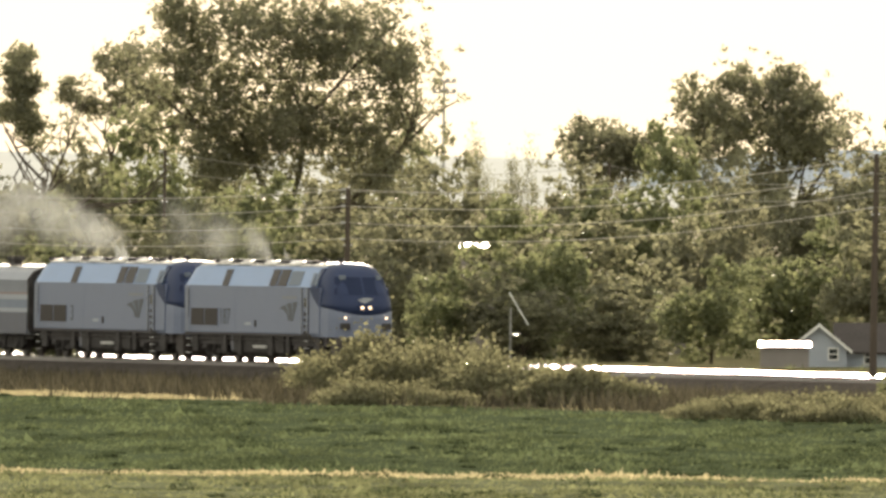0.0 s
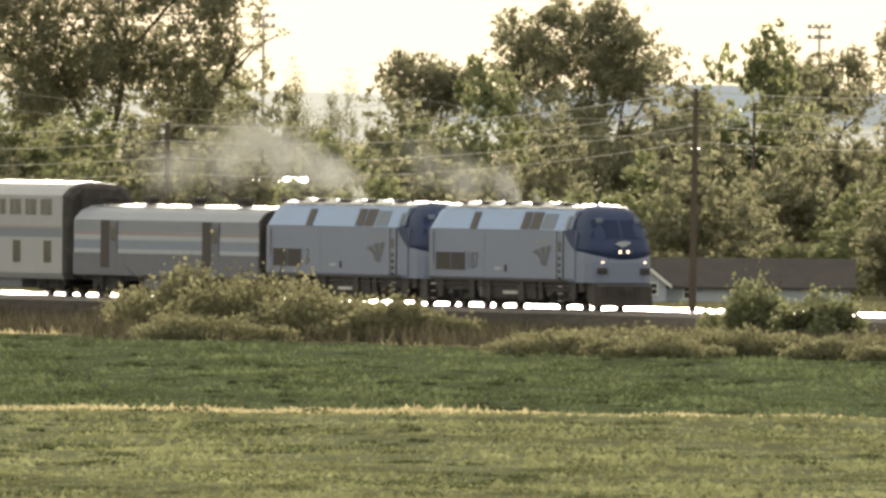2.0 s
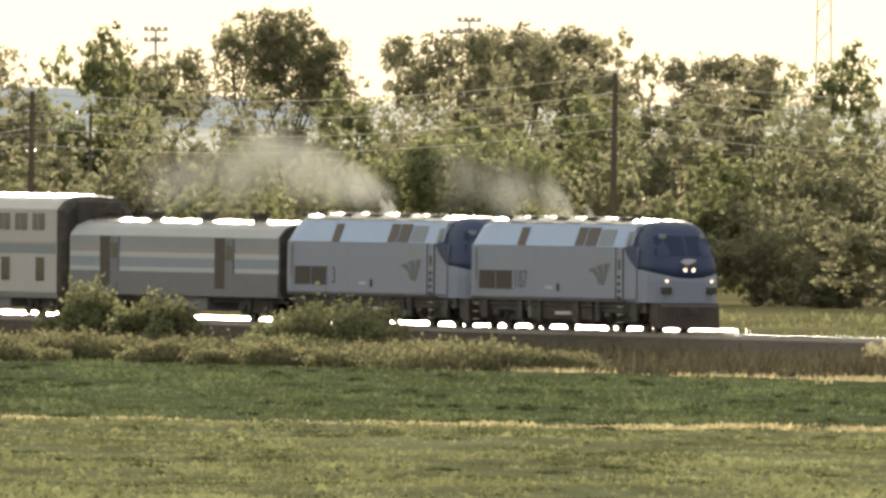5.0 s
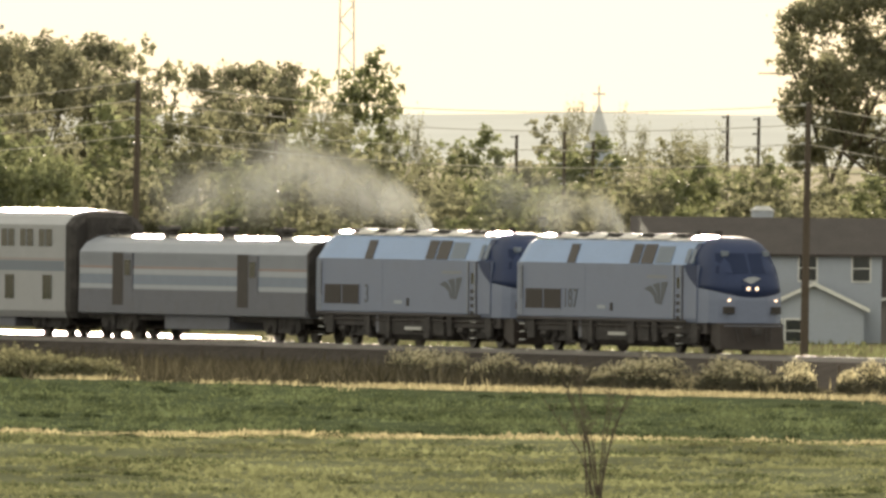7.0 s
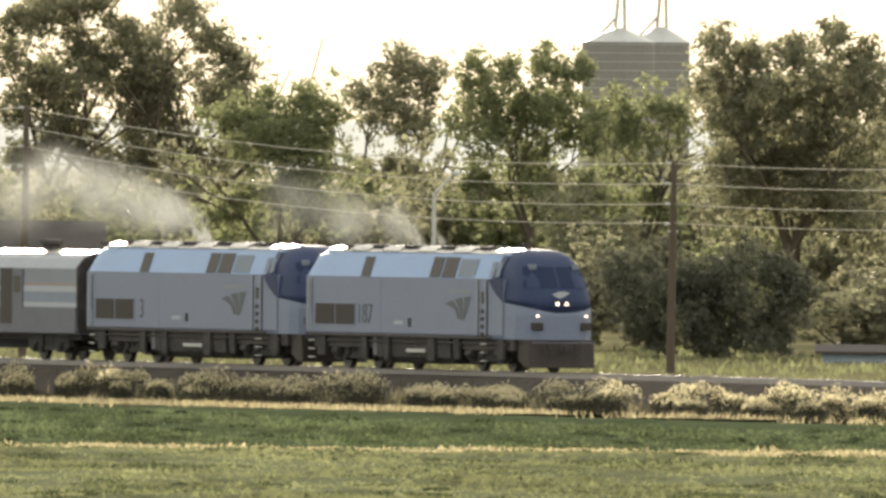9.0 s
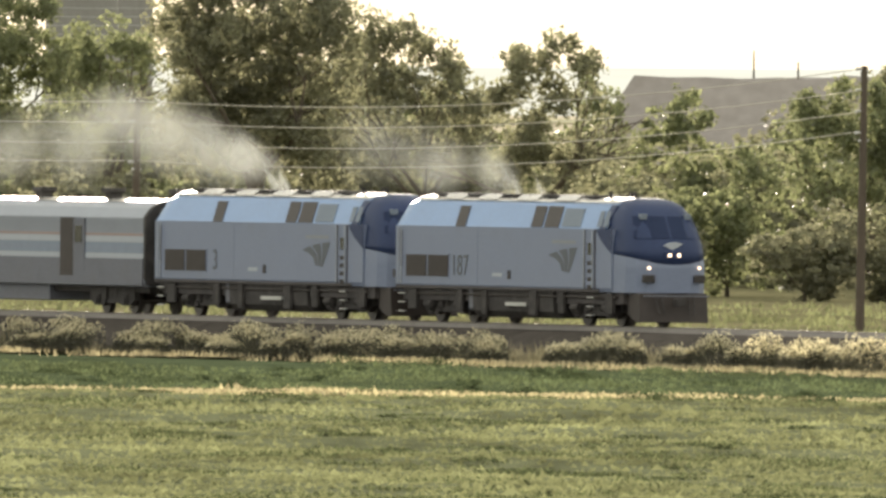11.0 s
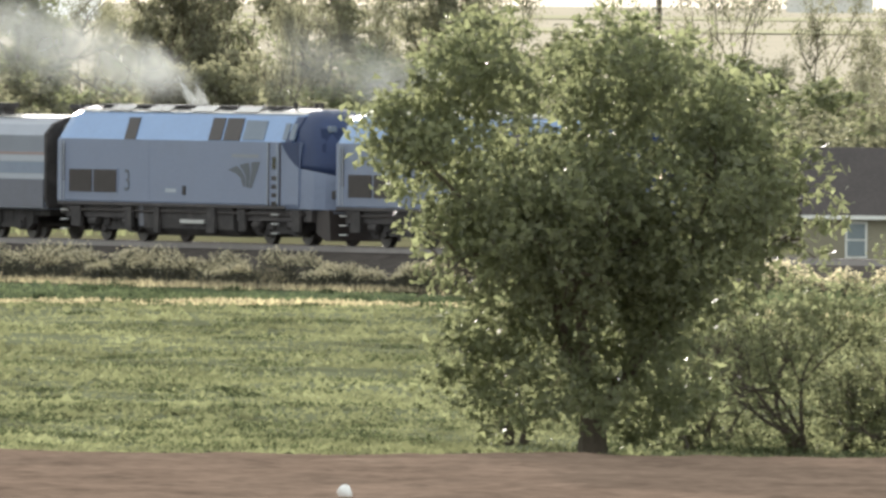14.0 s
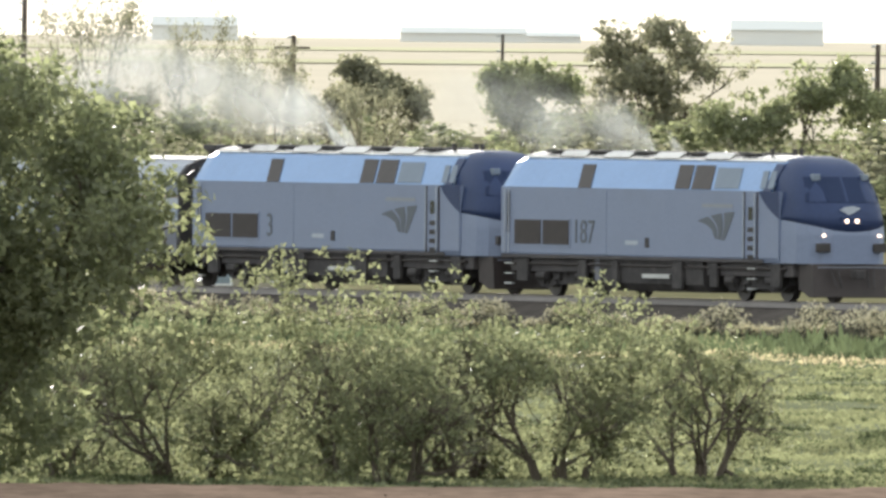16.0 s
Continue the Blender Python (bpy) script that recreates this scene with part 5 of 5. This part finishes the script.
pl = np.concatenate([pts, rng.uniform(0.5, 1.2, (len(pts), 1))], 1)
tufts("dry_weeds", pl[dry], 0.36, 0.6, "straw", "pale dry weeds along the railway bank", 10, 10, 0.22)
pl[:, 3] *= np.where(s[ok] < -1085, 1.4, 0.45)
tufts("green_weeds", pl[~dry], 0.6, 0.7, "weed", "olive weeds along the railway bank", 10, 11, 0.25)
q, off = spread(9000, -4.7, 5.1, 1200, 1560, 12)
q = q[(off > 20) & (off < 120) & ~((off > 58) & (off < 84) & (q[:, 1] > 1395))]
tufts("verge_grass", q, 0.3, 0.8, "blade_light", "sunlit grass behind the railway", 6, 13)

q, off = spread(9000, 2.2, 5.1, 530, 628, 14)
tufts("soil_stubble", q, 0.05, 0.5, "stubble", "low stubble and clods on brown soil", 5, 15)

q, off = spread(1300, -4.7, 5.1, 900, 1330, 16)
q = q[(off < np.where(q[:, 0] > 15, -14, -28)) & (np.abs(q[:, 1] - strip_y(q[:, 0])) > 5)]
mounds("dark_clumps", q, 0.27, 1.0, 120, 0.06, "clump", "dark rounded clumps in the crop field", "grass", 17)
q, off = spread(1300, -4.7, 5.1, 632, 950, 18)
q = q[(off < -16)]
q[:, 2] += swell(q[:, 0], q[:, 1])
mounds("pasture_clumps", q, 0.2, 1.5, 150, 0.055, "clump_pale", "coarse darker clumps in the pasture", "grass", 19)

# pale dry fringe along the edge of the crop field, and behind the brush
s = rng.uniform(-1420, -760, 13000)
edge = np.interp(s, (-1600, -1080, -960, -760), (-30, -20, -10, -9))
gap = np.sin(s / 3.1) + np.sin(s / 7.7 + 1) + np.sin(s / 19.0) + rng.normal(0, 0.5, len(s))
keep = (gap > np.where(s < -1080, -0.2, -1.0)) & ((s > -1105) | ((s > -1305) & (s < -1238)))
o = edge + rng.normal(0, 0.9, len(s)) * np.where(s > -1000, 1.9, 1.0) - 0.8
pl = np.array([[*track(a, c)[:2], 0.02, w] for a, c, w in zip(s[keep], o[keep], rng.uniform(0.5, 1.2, keep.sum()))])
tufts("dry_fringe", pl, 0.2, 0.7, "straw", "pale dry grass along the edge of the crop field", 9, 23, 0.3)
# Pale straw set behind the brush, added for its backlit rims.
s = rng.uniform(-1105, -740, 3600)
o = rng.uniform(-7.6, -5.6, len(s))
keep = np.sin(s / 4.3) + np.sin(s / 9.1 + 2) + rng.normal(0, 0.6, len(s)) > -0.4
pl = np.array([[*track(a, c)[:2], 0.0, w] for a, c, w in zip(s[keep], o[keep], rng.uniform(0.6, 1.3, keep.sum()))])
tufts("tall_dry_grass", pl, 0.62, 0.6, "straw", "tall pale grass on the foot of the bank", 9, 24, 0.22)
# rounded brush along the bank's foot, shade and rim light in its colours
pts = []
for i in range(330):
    a = -1105 + i * 1.1 + rng.uniform(-1, 1)
    c = track(a, rng.uniform(-9.8, -7.4))
    big_one = rng.uniform() < 0.3
    h, w = (rng.uniform(0.85, 1.15), rng.uniform(0.75, 1.25)) if big_one else (rng.uniform(0.4, 0.75), rng.uniform(0.45, 0.8))
    q = rng.normal(size=(800, 3))
    q /= np.linalg.norm(q, axis=1, keepdims=True)
    q = np.abs(q * (1, 1, 0)) * np.sign(q) + np.abs(q) * (0, 0, 1)
    pts.append(q * rng.uniform(0.6, 1.03, (800, 1)) * (w, w, h) + (c.x, c.y, 0.05))
# A pale shell over each crest paints the rim light.
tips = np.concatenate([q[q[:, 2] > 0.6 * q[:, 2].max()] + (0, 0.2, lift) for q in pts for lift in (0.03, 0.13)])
lv, lf = leaves(tips + rng.normal(0, 0.05, tips.shape), 0.055, rng, 3)
tagged(data_part("brush_tips", lv.tolist(), lf.tolist(), "seed"), "pale dry tips on the brush, coloured for rim light", "brush", kind="stuff")
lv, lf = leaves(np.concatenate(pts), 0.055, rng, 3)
tagged(data_part("dry_brush", lv.tolist(), lf.tolist(), "brush"), "rounded clumps of brush along the bank, darkened for shade", "brush", kind="stuff")

# ---- utility poles and wires ----
def utility_pole(b, d, h, label, r=0.19):
    v = place(b, d)
    e = thing("utility_pole", pose(v.x, v.y, 0, 0, 1.3, TURN), label, "utility pole", "utility poles")
    part("shaft", tube((0, 0, -0.2), (0, 0, h), r, r * 0.65, 10), "pole", e)
    for k in range(4):
        z = h - 0.1 - k * 0.82
        part("insulator", tube((0, -0.12, z), (0, -0.34, z), 0.05, 0.07, 8), "galv", e)
    part("bracket", box(-0.06, 0.06, -0.2, 0.2, h - 2.9, h - 2.8), "galv", e)
    return v


def wires(ends, drops, sag, label, r=0.02):
    for (va, ha), (vb, hb) in zip(ends, ends[1:]):
        for k in drops:
            bm = bmesh.new()
            a, c = Vector((va.x, va.y, ha - k)), Vector((vb.x, vb.y, hb - k))
            pts = [a.lerp(c, i / 12) - Vector((0, 0, sag * 4 * (i / 12) * (1 - i / 12))) for i in range(13)]
            loft([[p + Vector((0, r * math.cos(j * 1.257), r * math.sin(j * 1.257))) for j in range(5)] for p in pts], bm)
            tagged(part("wire", bm, "wire"), label, "wire", "wires")


ends = [(utility_pole(b, d, h, "weathered wooden utility pole carrying four wires"), h) for b, d, h in POLES]
first = place(-4.9, 1650)
wires([(first, 9.0)] + ends[:6], (0.1, 0.92, 1.74, 2.5), 0.75, "thin sunlit wire strung between utility poles")
far = [(utility_pole(b, d, h, "distant wooden utility pole among trees", 0.13), h) for b, d, h in FAR_POLES]
wires(far[:4], (0.15, 1.1), 0.9, "thin wire between distant poles", 0.016)
for b, d, h in (POLES[7],):
    v = place(b, d)
    tagged(part("crossarm", box(-0.9, 0.9, -0.06, 0.06, h - 0.7, h - 0.58), "pole"), "wooden crossarm bolted to a pole", "crossarm").matrix_world = pose(v.x, v.y, 0, 0, 0, -4)

# ---- lamps, mast, flag, panel ----
def flood_light(b, d, h):
    v = place(b, d)
    e = thing("flood_light", pose(v.x, v.y, 0, 0, 0, -b), "tall steel mast with a cluster of flood lamps", "flood light", "flood lights")
    part("mast", tube((0, 0, 0), (0, 0, h), 0.16, 0.08, 8), "galv", e)
    for z in (h - 0.1, h - 0.8):
        bar = part("bar", box(-0.75, 0.75, -0.05, 0.05, z - 0.05, z + 0.05), "galv", e)
        for x in (-0.65, -0.22, 0.22, 0.65):
            part("lamp_head", box(x - 0.14, x + 0.14, -0.2, 0.15, z - 0.02, z + 0.26), "galv", bar, bevel=0.03)


for b, h in ((-3.747, 15.6), (-2.747, 15.2), (-2.183, 16.0), (-2.215, 15.2)):
    flood_light(b, 2100, h)
v = place(0.03, 1330)
e = thing("street_lamp", pose(v.x, v.y, 0, 0, 0, 0), "grey street lamp with a raised side arm", "street lamp", "street lamps")
part("post", tube((-0.2, 0, 0), (-0.2, 0, 7.2), 0.12, 0.09, 8), "galv", e)
part("arm", tube((-0.2, 0, 7.1), (0.6, 0, 7.95), 0.06, 0.05, 8), "galv", e)
part("lamp_head", box(0.5, 0.9, -0.12, 0.12, 7.9, 8.05), "galv", e, bevel=0.03)
for b, d, h in ((-1.189, 1420, 5.5), (-2.11, 1500, 3.0)):
    v = place(b, d)
    e = thing("yard_lamp", pose(v.x, v.y, 0), "dark post with a glass lantern in a yard", "lamp post", "yard lamps")
    part("post", tube((0, 0, 0), (0, 0, h - 0.4), 0.06, 0.05, 8), "dark", e)
    part("lantern", tube((0, 0, h - 0.4), (0, 0, h - 0.05), 0.12, 0.2, 8), "galv", e)
    part("cap", tube((0, 0, h - 0.05), (0, 0, h + 0.1), 0.22, 0.03, 8), "dark", e)
v = place(-1.545, 2400)
e = thing("lattice_tower", pose(v.x, v.y, 0), "tall open steel lattice radio tower", "radio tower")
for sx, sy in ((-1, -1), (1, -1), (-1, 1), (1, 1)):
    part("leg", tube((sx * 0.75, sy * 0.75, 0), (sx * 0.42, sy * 0.42, 26), 0.05, 0.04, 6), "galv", e)
for i in range(22):
    w0, w1 = 0.75 - 0.33 * i / 22, 0.75 - 0.33 * (i + 1) / 22
    z0, z1 = i * 26 / 22, (i + 1) * 26 / 22
    s = 1 if i % 2 else -1
    part("brace", tube((-s * w0, -w0, z0), (s * w1, -w1, z1), 0.028, 0.028, 5), "galv", e)
    part("brace", tube((-s * w0, w0, z0), (s * w1, w1, z1), 0.028, 0.028, 5), "galv", e)
v = place(-2.199, 1520)
e = thing("flagpole", pose(v.x, v.y, 0), "slim flagpole with a hanging red and white flag", "flagpole")
part("pole", tube((0, 0, 0), (0, 0, 3.2), 0.035, 0.025, 6), "galv", e)
fl = bmesh.new()
cols = [[fl.verts.new((0.03 + i * 0.05, 0.04 * math.sin(i * 1.7), 3.1 - j * 0.18 - i * 0.10)) for j in range(5)] for i in range(7)]
for a, c in zip(cols, cols[1:]):
    for j in range(4):
        fl.faces.new((a[j], c[j], c[j + 1], a[j + 1]))
part("flag", fl, "red_cloth", e, "red and white striped cloth")
v = place(-3.609, 1600)
e = thing("solar_panel", pose(v.x, v.y, 0, 0, 0, 3.6), "steeply tilted bright panel on a thin post", "solar panel")
part("post", tube((-0.4, 0.1, 0), (-0.4, 0.1, 2.7), 0.05, 0.05, 8), "galv", e)
panel = part("panel", box(-0.04, 0.04, -0.7, 0.7, -0.95, 0.95), "trim", e, bevel=0.01)
panel.matrix_basis = pose(0, 0, 2.65, 0, -31, 0)


# ---- buildings ----
def gable_house(name, b, d, w, depth, eave, ridge, label, wall="siding", along=True, turn=0.0, windows=()):
    """A house whose ridge runs across the view (along) or towards the viewer."""
    v = place(b, d)
    e = thing(name, pose(v.x, v.y, 0, 0, 0, -b + turn), label, "house", "houses")
    part("wall", prism([(0, -0.1), (depth, -0.1), (depth, eave), (depth / 2, ridge - 0.12), (0, eave)], -w / 2, w / 2, "x") if along else prism([(-w / 2, -0.1), (w / 2, -0.1), (w / 2, eave), (0, ridge - 0.12), (-w / 2, eave)], 0, depth, "y"), wall, e)
    k = 0.3
    if along:
        sl = (ridge - eave) / (depth / 2)
        for sgn in (-1, 1):
            c = depth / 2
            part("roof", prism([(c, ridge), (c + sgn * (c + k), eave - sl * k), (c + sgn * (c + k), eave - sl * k - 0.1), (c, ridge - 0.1)], -w / 2 - k, w / 2 + k, "x"), "roof", e)
    else:
        sl = (ridge - eave) / (w / 2)
        for sgn in (-1, 1):
            part("roof", prism([(0, ridge), (sgn * (w / 2 + k), eave - sl * k), (sgn * (w / 2 + k), eave - sl * k - 0.1), (0, ridge - 0.1)], -k, depth + k, "y"), "roof", e)
            part("bargeboard", prism([(0, ridge + 0.02), (sgn * (w / 2 + k), eave - sl * k + 0.02), (sgn * (w / 2 + k), eave - sl * k - 0.16), (0, ridge - 0.16)], -k - 0.05, -k, "y"), "trim", e)
    for x, z, ww, hh in windows:
        f = part("window", box(x - ww / 2 - 0.08, x + ww / 2 + 0.08, -0.05, 0.02, z - 0.08, z + hh + 0.08), "trim", e)
        part("pane", box(x - ww / 2, x + ww / 2, -0.08, -0.04, z, z + hh / 2 - 0.03), "glass", f)
        part("pane", box(x - ww / 2, x + ww / 2, -0.08, -0.04, z + hh / 2 + 0.03, z + hh), "glass", f)
    n = int(eave / 0.2)
    for i in range(n):
        part("siding_board", box(-w / 2 - 0.02, w / 2 + 0.02, -0.02, 0.0, i * 0.2 + 0.01, i * 0.2 + 0.17), wall, e)
    return e


def hip_house(name, b, d, w, depth, eave, ridge, label, wall, windows):
    """A house under a roof with four slopes and a short ridge."""
    v = place(b, d)
    e = thing(name, pose(v.x, v.y, 0, 0, 0, -b), label, "house", "houses")
    part("wall", box(-w / 2, w / 2, 0, depth, -0.1, eave), wall, e)
    k, c = 0.35, depth / 2
    lo = [(-w / 2 - k, -k, eave - 0.08), (w / 2 + k, -k, eave - 0.08), (w / 2 + k, depth + k, eave - 0.08), (-w / 2 - k, depth + k, eave - 0.08)]
    up = [(-w / 2 - k, -k, eave + 0.06), (w / 2 + k, -k, eave + 0.06), (w / 2 + k, depth + k, eave + 0.06), (-w / 2 - k, depth + k, eave + 0.06)]
    r = w / 2 * 0.55
    part("roof", loft([lo, up, [(-r, c - 0.1, ridge), (r, c - 0.1, ridge), (r, c + 0.1, ridge), (-r, c + 0.1, ridge)]]), "roof", e)
    part("fascia", box(-w / 2 - k, w / 2 + k, -k - 0.03, -k - 0.004, eave - 0.1, eave + 0.04), "trim", e)
    for x, z, ww, hh in windows:
        f = part("window", box(x - ww / 2 - 0.08, x + ww / 2 + 0.08, -0.05, 0.02, z - 0.08, z + hh + 0.08), "trim", e)
        part("pane", box(x - ww / 2, x + ww / 2, -0.08, -0.04, z, z + hh / 2 - 0.03), "pane", f)
        part("pane", box(x - ww / 2, x + ww / 2, -0.08, -0.04, z + hh / 2 + 0.03, z + hh), "pane", f)
    return e


gable_house("shed", -3.068, 1576, 2.7, 4, 1.05, 2.15, "small white gabled shed with dark roof", along=False, windows=((0.7, 0.4, 0.4, 0.5),))
gable_house("house", -2.86, 1578, 9.5, 4, 0.95, 2.2, "low white house with a long dark roof", windows=((-3.2, 0.2, 0.5, 0.6), (0, 0.2, 0.5, 0.6), (3, 0.2, 0.5, 0.6)))
gable_house("barn", -2.30, 1582, 7.5, 6, 0.8, 2.2, "long low barn with a grey roof", "mound")
gable_house("house", -0.80, 1429, 11.0, 7, 4.1, 5.6, "two-storey white house with dark shingle roof", windows=((4.6, 2.8, 0.75, 1.1), (2.2, 2.8, 0.75, 1.1)))
gable_house("porch", -0.70, 1423, 4.4, 5.5, 1.7, 2.75, "white gabled porch wing in front of a house", along=False, windows=((-0.9, 0.1, 0.7, 0.95), (-1.7, 0.1, 0.5, 0.95)))
gable_house("house", -1.05, 1426, 3.0, 3.0, 3.9, 4.9, "white gabled house front with shuttered window", along=False, windows=((0.0, 2.1, 0.85, 1.1),))
gable_house("barn", -0.16, 1408, 5.2, 5, 1.5, 2.6, "low brown barn behind the railway", "mound")
gable_house("shed", -0.187, 1398, 1.9, 2, 0.3, 1.1, "small pale gabled shelter in the grass", along=False)
gable_house("shed", -0.02, 1394, 2.6, 4, 1.4, 1.7, "dark brown shed with a low roof", "mound")
gable_house("shed", 0.785, 1360, 3.0, 3, 0.55, 0.8, "low blue shed among trees", "sky_siding")
gable_house("shed", -1.19, 1455, 5.6, 6, 0.9, 4.3, "dark shed with a steep brown roof", "mound")
v = place(-0.796, 1431)
e = thing("chimney", pose(v.x, v.y, 4.9), "pale round roof vent on a dark roof", "roof vent")
part("drum", tube((0, 3, -0.5), (0, 3, 1.0), 0.5, 0.5, 16), "siding", e)
part("cap", tube((0, 3, 1.0), (0, 3, 1.2), 0.56, 0.3, 16), "galv", e)
gable_house("shed", 4.06, 1290, 3.4, 5, 1.5, 3.3, "slate-blue shed with a pale front wall", "blue_grey")
hip_house("house", 3.745, 1090, 6.4, 6.0, 1.75, 4.1, "low beige house with a dark hipped roof", "beige", ((0.3, 0.4, 0.6, 1.1), (2.4, 0.5, 0.7, 0.9)))
hip_house("house", -0.535, 1432, 5.2, 6.0, 2.0, 4.7, "brown house with a steep dark hipped roof", "mound", ((1.5, 0.3, 1.1, 1.3),))
gable_house("shed", 2.207, 1330, 6.5, 5, 0.75, 1.0, "long low pale blue shed behind the railway", "sky_siding", windows=((-2.2, 0.35, 0.6, 0.3), (0.4, 0.3, 0.7, 0.3)))
# Farm buildings coloured for haze; the block at 3.709 stands for a hazy tree.
for b, d, w, z, h in ((4.756, 4780, 14, 7.2, 3.7), (4.192, 4790, 19, 7.2, 2.2), (3.709, 4770, 13, 7.2, 3.5), (4.35, 4800, 9, 7.2, 1.6)):
    v = place(b, d, z)
    e = thing("far_block", pose(v.x, v.y, v.z, 0, 0, -b), "pale block far off, haze put into its colour", "farm building", "farm buildings")
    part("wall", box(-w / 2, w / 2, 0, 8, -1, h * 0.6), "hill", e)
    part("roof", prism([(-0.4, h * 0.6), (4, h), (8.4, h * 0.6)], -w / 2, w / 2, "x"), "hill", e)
v = place(-1.09, 1840)
e = thing("church", pose(v.x, v.y, 0, 0, 0, 1), "white church with a pointed steeple and cross", "church")
part("nave", prism([(-3, 0), (3, 0), (3, 4), (0, 6.6), (-3, 4)], 1, 12, "y"), "siding", e)
tw = part("tower", box(-1.15, 1.15, -1.2, 1.2, 0, 7.8), "siding", e)
part("louvre", box(-0.4, 0.4, -1.25, -1.15, 6.0, 7.2), "dark", tw)
part("belfry", box(-0.8, 0.8, -0.8, 0.8, 7.8, 8.6), "siding", e)
part("spire", tube((0, 0, 8.6), (0, 0, 11.0), 0.75, 0.06, 8), "galv", e)
cr = part("cross", box(-0.05, 0.05, -0.05, 0.05, 10.9, 12.1), "trim", e)
part("cross_bar", box(-0.36, 0.36, -0.045, 0.045, 11.55, 11.66), "trim", cr)


def grain_bin(b, d, r, eave, peak):
    v = place(b, d)
    e = thing("grain_bin", pose(v.x, v.y, 0), "tall round steel grain bin above the trees", "grain bin", "grain bins")
    wall = tube((0, 0, 0), (0, 0, eave), r, r, 32)
    part("wall", wall, "bin", e)
    for i in range(12):
        part("hoop", tube((0, 0, eave - 0.15 - i * 0.55), (0, 0, eave - 0.11 - i * 0.55), r + 0.03, r + 0.03, 32), "galv", e)
    part("roof", tube((0, 0, eave), (0, 0, peak), r + 0.08, 0.3, 32), "galv", e)
    part("spout", tube((-0.2, 0, peak), (0.1, 0, peak + 3.5), 0.1, 0.1, 8), "galv", e)
    part("spout", tube((0.4, 0, peak - 0.1), (0.3, 0, peak + 3.5), 0.1, 0.1, 8), "galv", e)
    part("spout", tube((-1.3, 0, peak - 0.6), (-0.2, 0, peak + 0.6), 0.08, 0.08, 8), "galv", e)


grain_bin(0.35, 2000, 2.27, 15.7, 16.6)
grain_bin(0.425, 2030, 1.9, 15.8, 16.8)

# sheds added for sun glints, their metal roofs tilted to reflect the sun
for b, d, z, w in ((-3.76, 1700, 5.5, 0.9), (-3.70, 1702, 5.45, 0.8), (-3.665, 1704, 5.45, 1.3), (-3.32, 1685, 5.3, 0.9), (-3.13, 1570, 1.0, 2.4), (-3.62, 1690, 0.8, 1.0)):
    v = place(b, d)
    e = thing("shed", pose(v.x, v.y, 0, 0, 0, -b), "small shed added for the sun glint on its metal roof", "shed", "metal sheds")
    part("wall", box(-w / 2, w / 2, 0, 1.6, 0, z), "mound", e)
    part("roof", prism([(-0.2, z - 0.02), (1.8, z + 0.22), (1.8, z + 0.27), (-0.2, z + 0.03)], -w / 2 - 0.1, w / 2 + 0.1, "x"), "galv", e)


# ---- parked cars ----
def parked_car(b, d, turn, material, label, s=1.0):
    v = place(b, d)
    e = thing("car", pose(v.x, v.y, 0, 0, 0, turn), label, "car", "parked cars")
    prof = [(-2.1, 0.35), (2.1, 0.35), (2.15, 0.75), (1.2, 0.9), (0.6, 1.38), (-1.1, 1.42), (-1.9, 0.95), (-2.15, 0.9)]
    part("body", prism([(x * s, z * s) for x, z in prof], -0.85, 0.85, "y"), material, e, bevel=0.05)
    for x0, x1 in ((-1.35, -0.35), (-0.25, 0.75)):
        part("side_window", [box(x0, x1 - 0.15, y - 0.01, y + 0.01, 0.95, 1.28) for y in (-0.86, 0.86)], "pane", e)
    for x in (-1.35, 1.35):
        for y in (-0.8, 0.8):
            wh = part("wheel", tube((x, y - 0.1, 0.33), (x, y + 0.1, 0.33), 0.33, 0.33, 16), "dark", e)
            part("hub", tube((x, y * 1.13, 0.33), (x, y * 1.14, 0.33), 0.17, 0.17, 10), "silver_dirt_shade", wh)


parked_car(-2.235, 1505, 8, "white", "white parked car behind the railway")
parked_car(-2.10, 1507, 4, "white", "white parked car behind the railway")
parked_car(-2.40, 1510, 0, "galv", "silver parked car behind the railway")
parked_car(-1.09, 1425, -4, "dark", "dark parked car beside a house")

# ---- fence, posts, stone ----
for i in range(22):
    v = track(-1150 + i * 6.5, -5.8)
    tagged(part("fence_post", tube((0, 0, -0.1), (0.03 * (i % 3 - 1), 0, 1.0), 0.05, 0.04, 6), "pole"), "short weathered fence post on the railway bank", "fence post", "fence posts").matrix_world = pose(v.x, v.y, 0)
for b, d, h in ((1.85, 1215, 1.5), (1.895, 1208, 1.1), (3.879, 1020, 1.9)):
    v = place(b, d)
    tagged(part("marker_post", box(-0.07, 0.07, -0.07, 0.07, -0.1, h), "galv" if h < 1.4 else "pole"), "upright marker post beside the track", "marker post", "marker posts").matrix_world = pose(v.x, v.y, 0)
for b, d, r in ((2.846, 571, 0.14), (3.94, 562, 0.08)):
    v = place(b, d)
    bed_z = min(soil_bed.data.vertices, key=lambda q: (q.co.x - v.x) ** 2 + (q.co.y - v.y) ** 2).co.z
    st = bmesh.new()
    bmesh.ops.create_icosphere(st, subdivisions=2, radius=r)
    for q in st.verts:
        q.co *= 1 + 0.35 * noise.noise(q.co * 9)
    st = part("stone", st, "trim", smooth=True)
    st.matrix_world = pose(v.x, v.y, bed_z + r * 0.75)
    tagged(st, "white rounded stone lying on the brown soil", "stone", "stones")

motions()
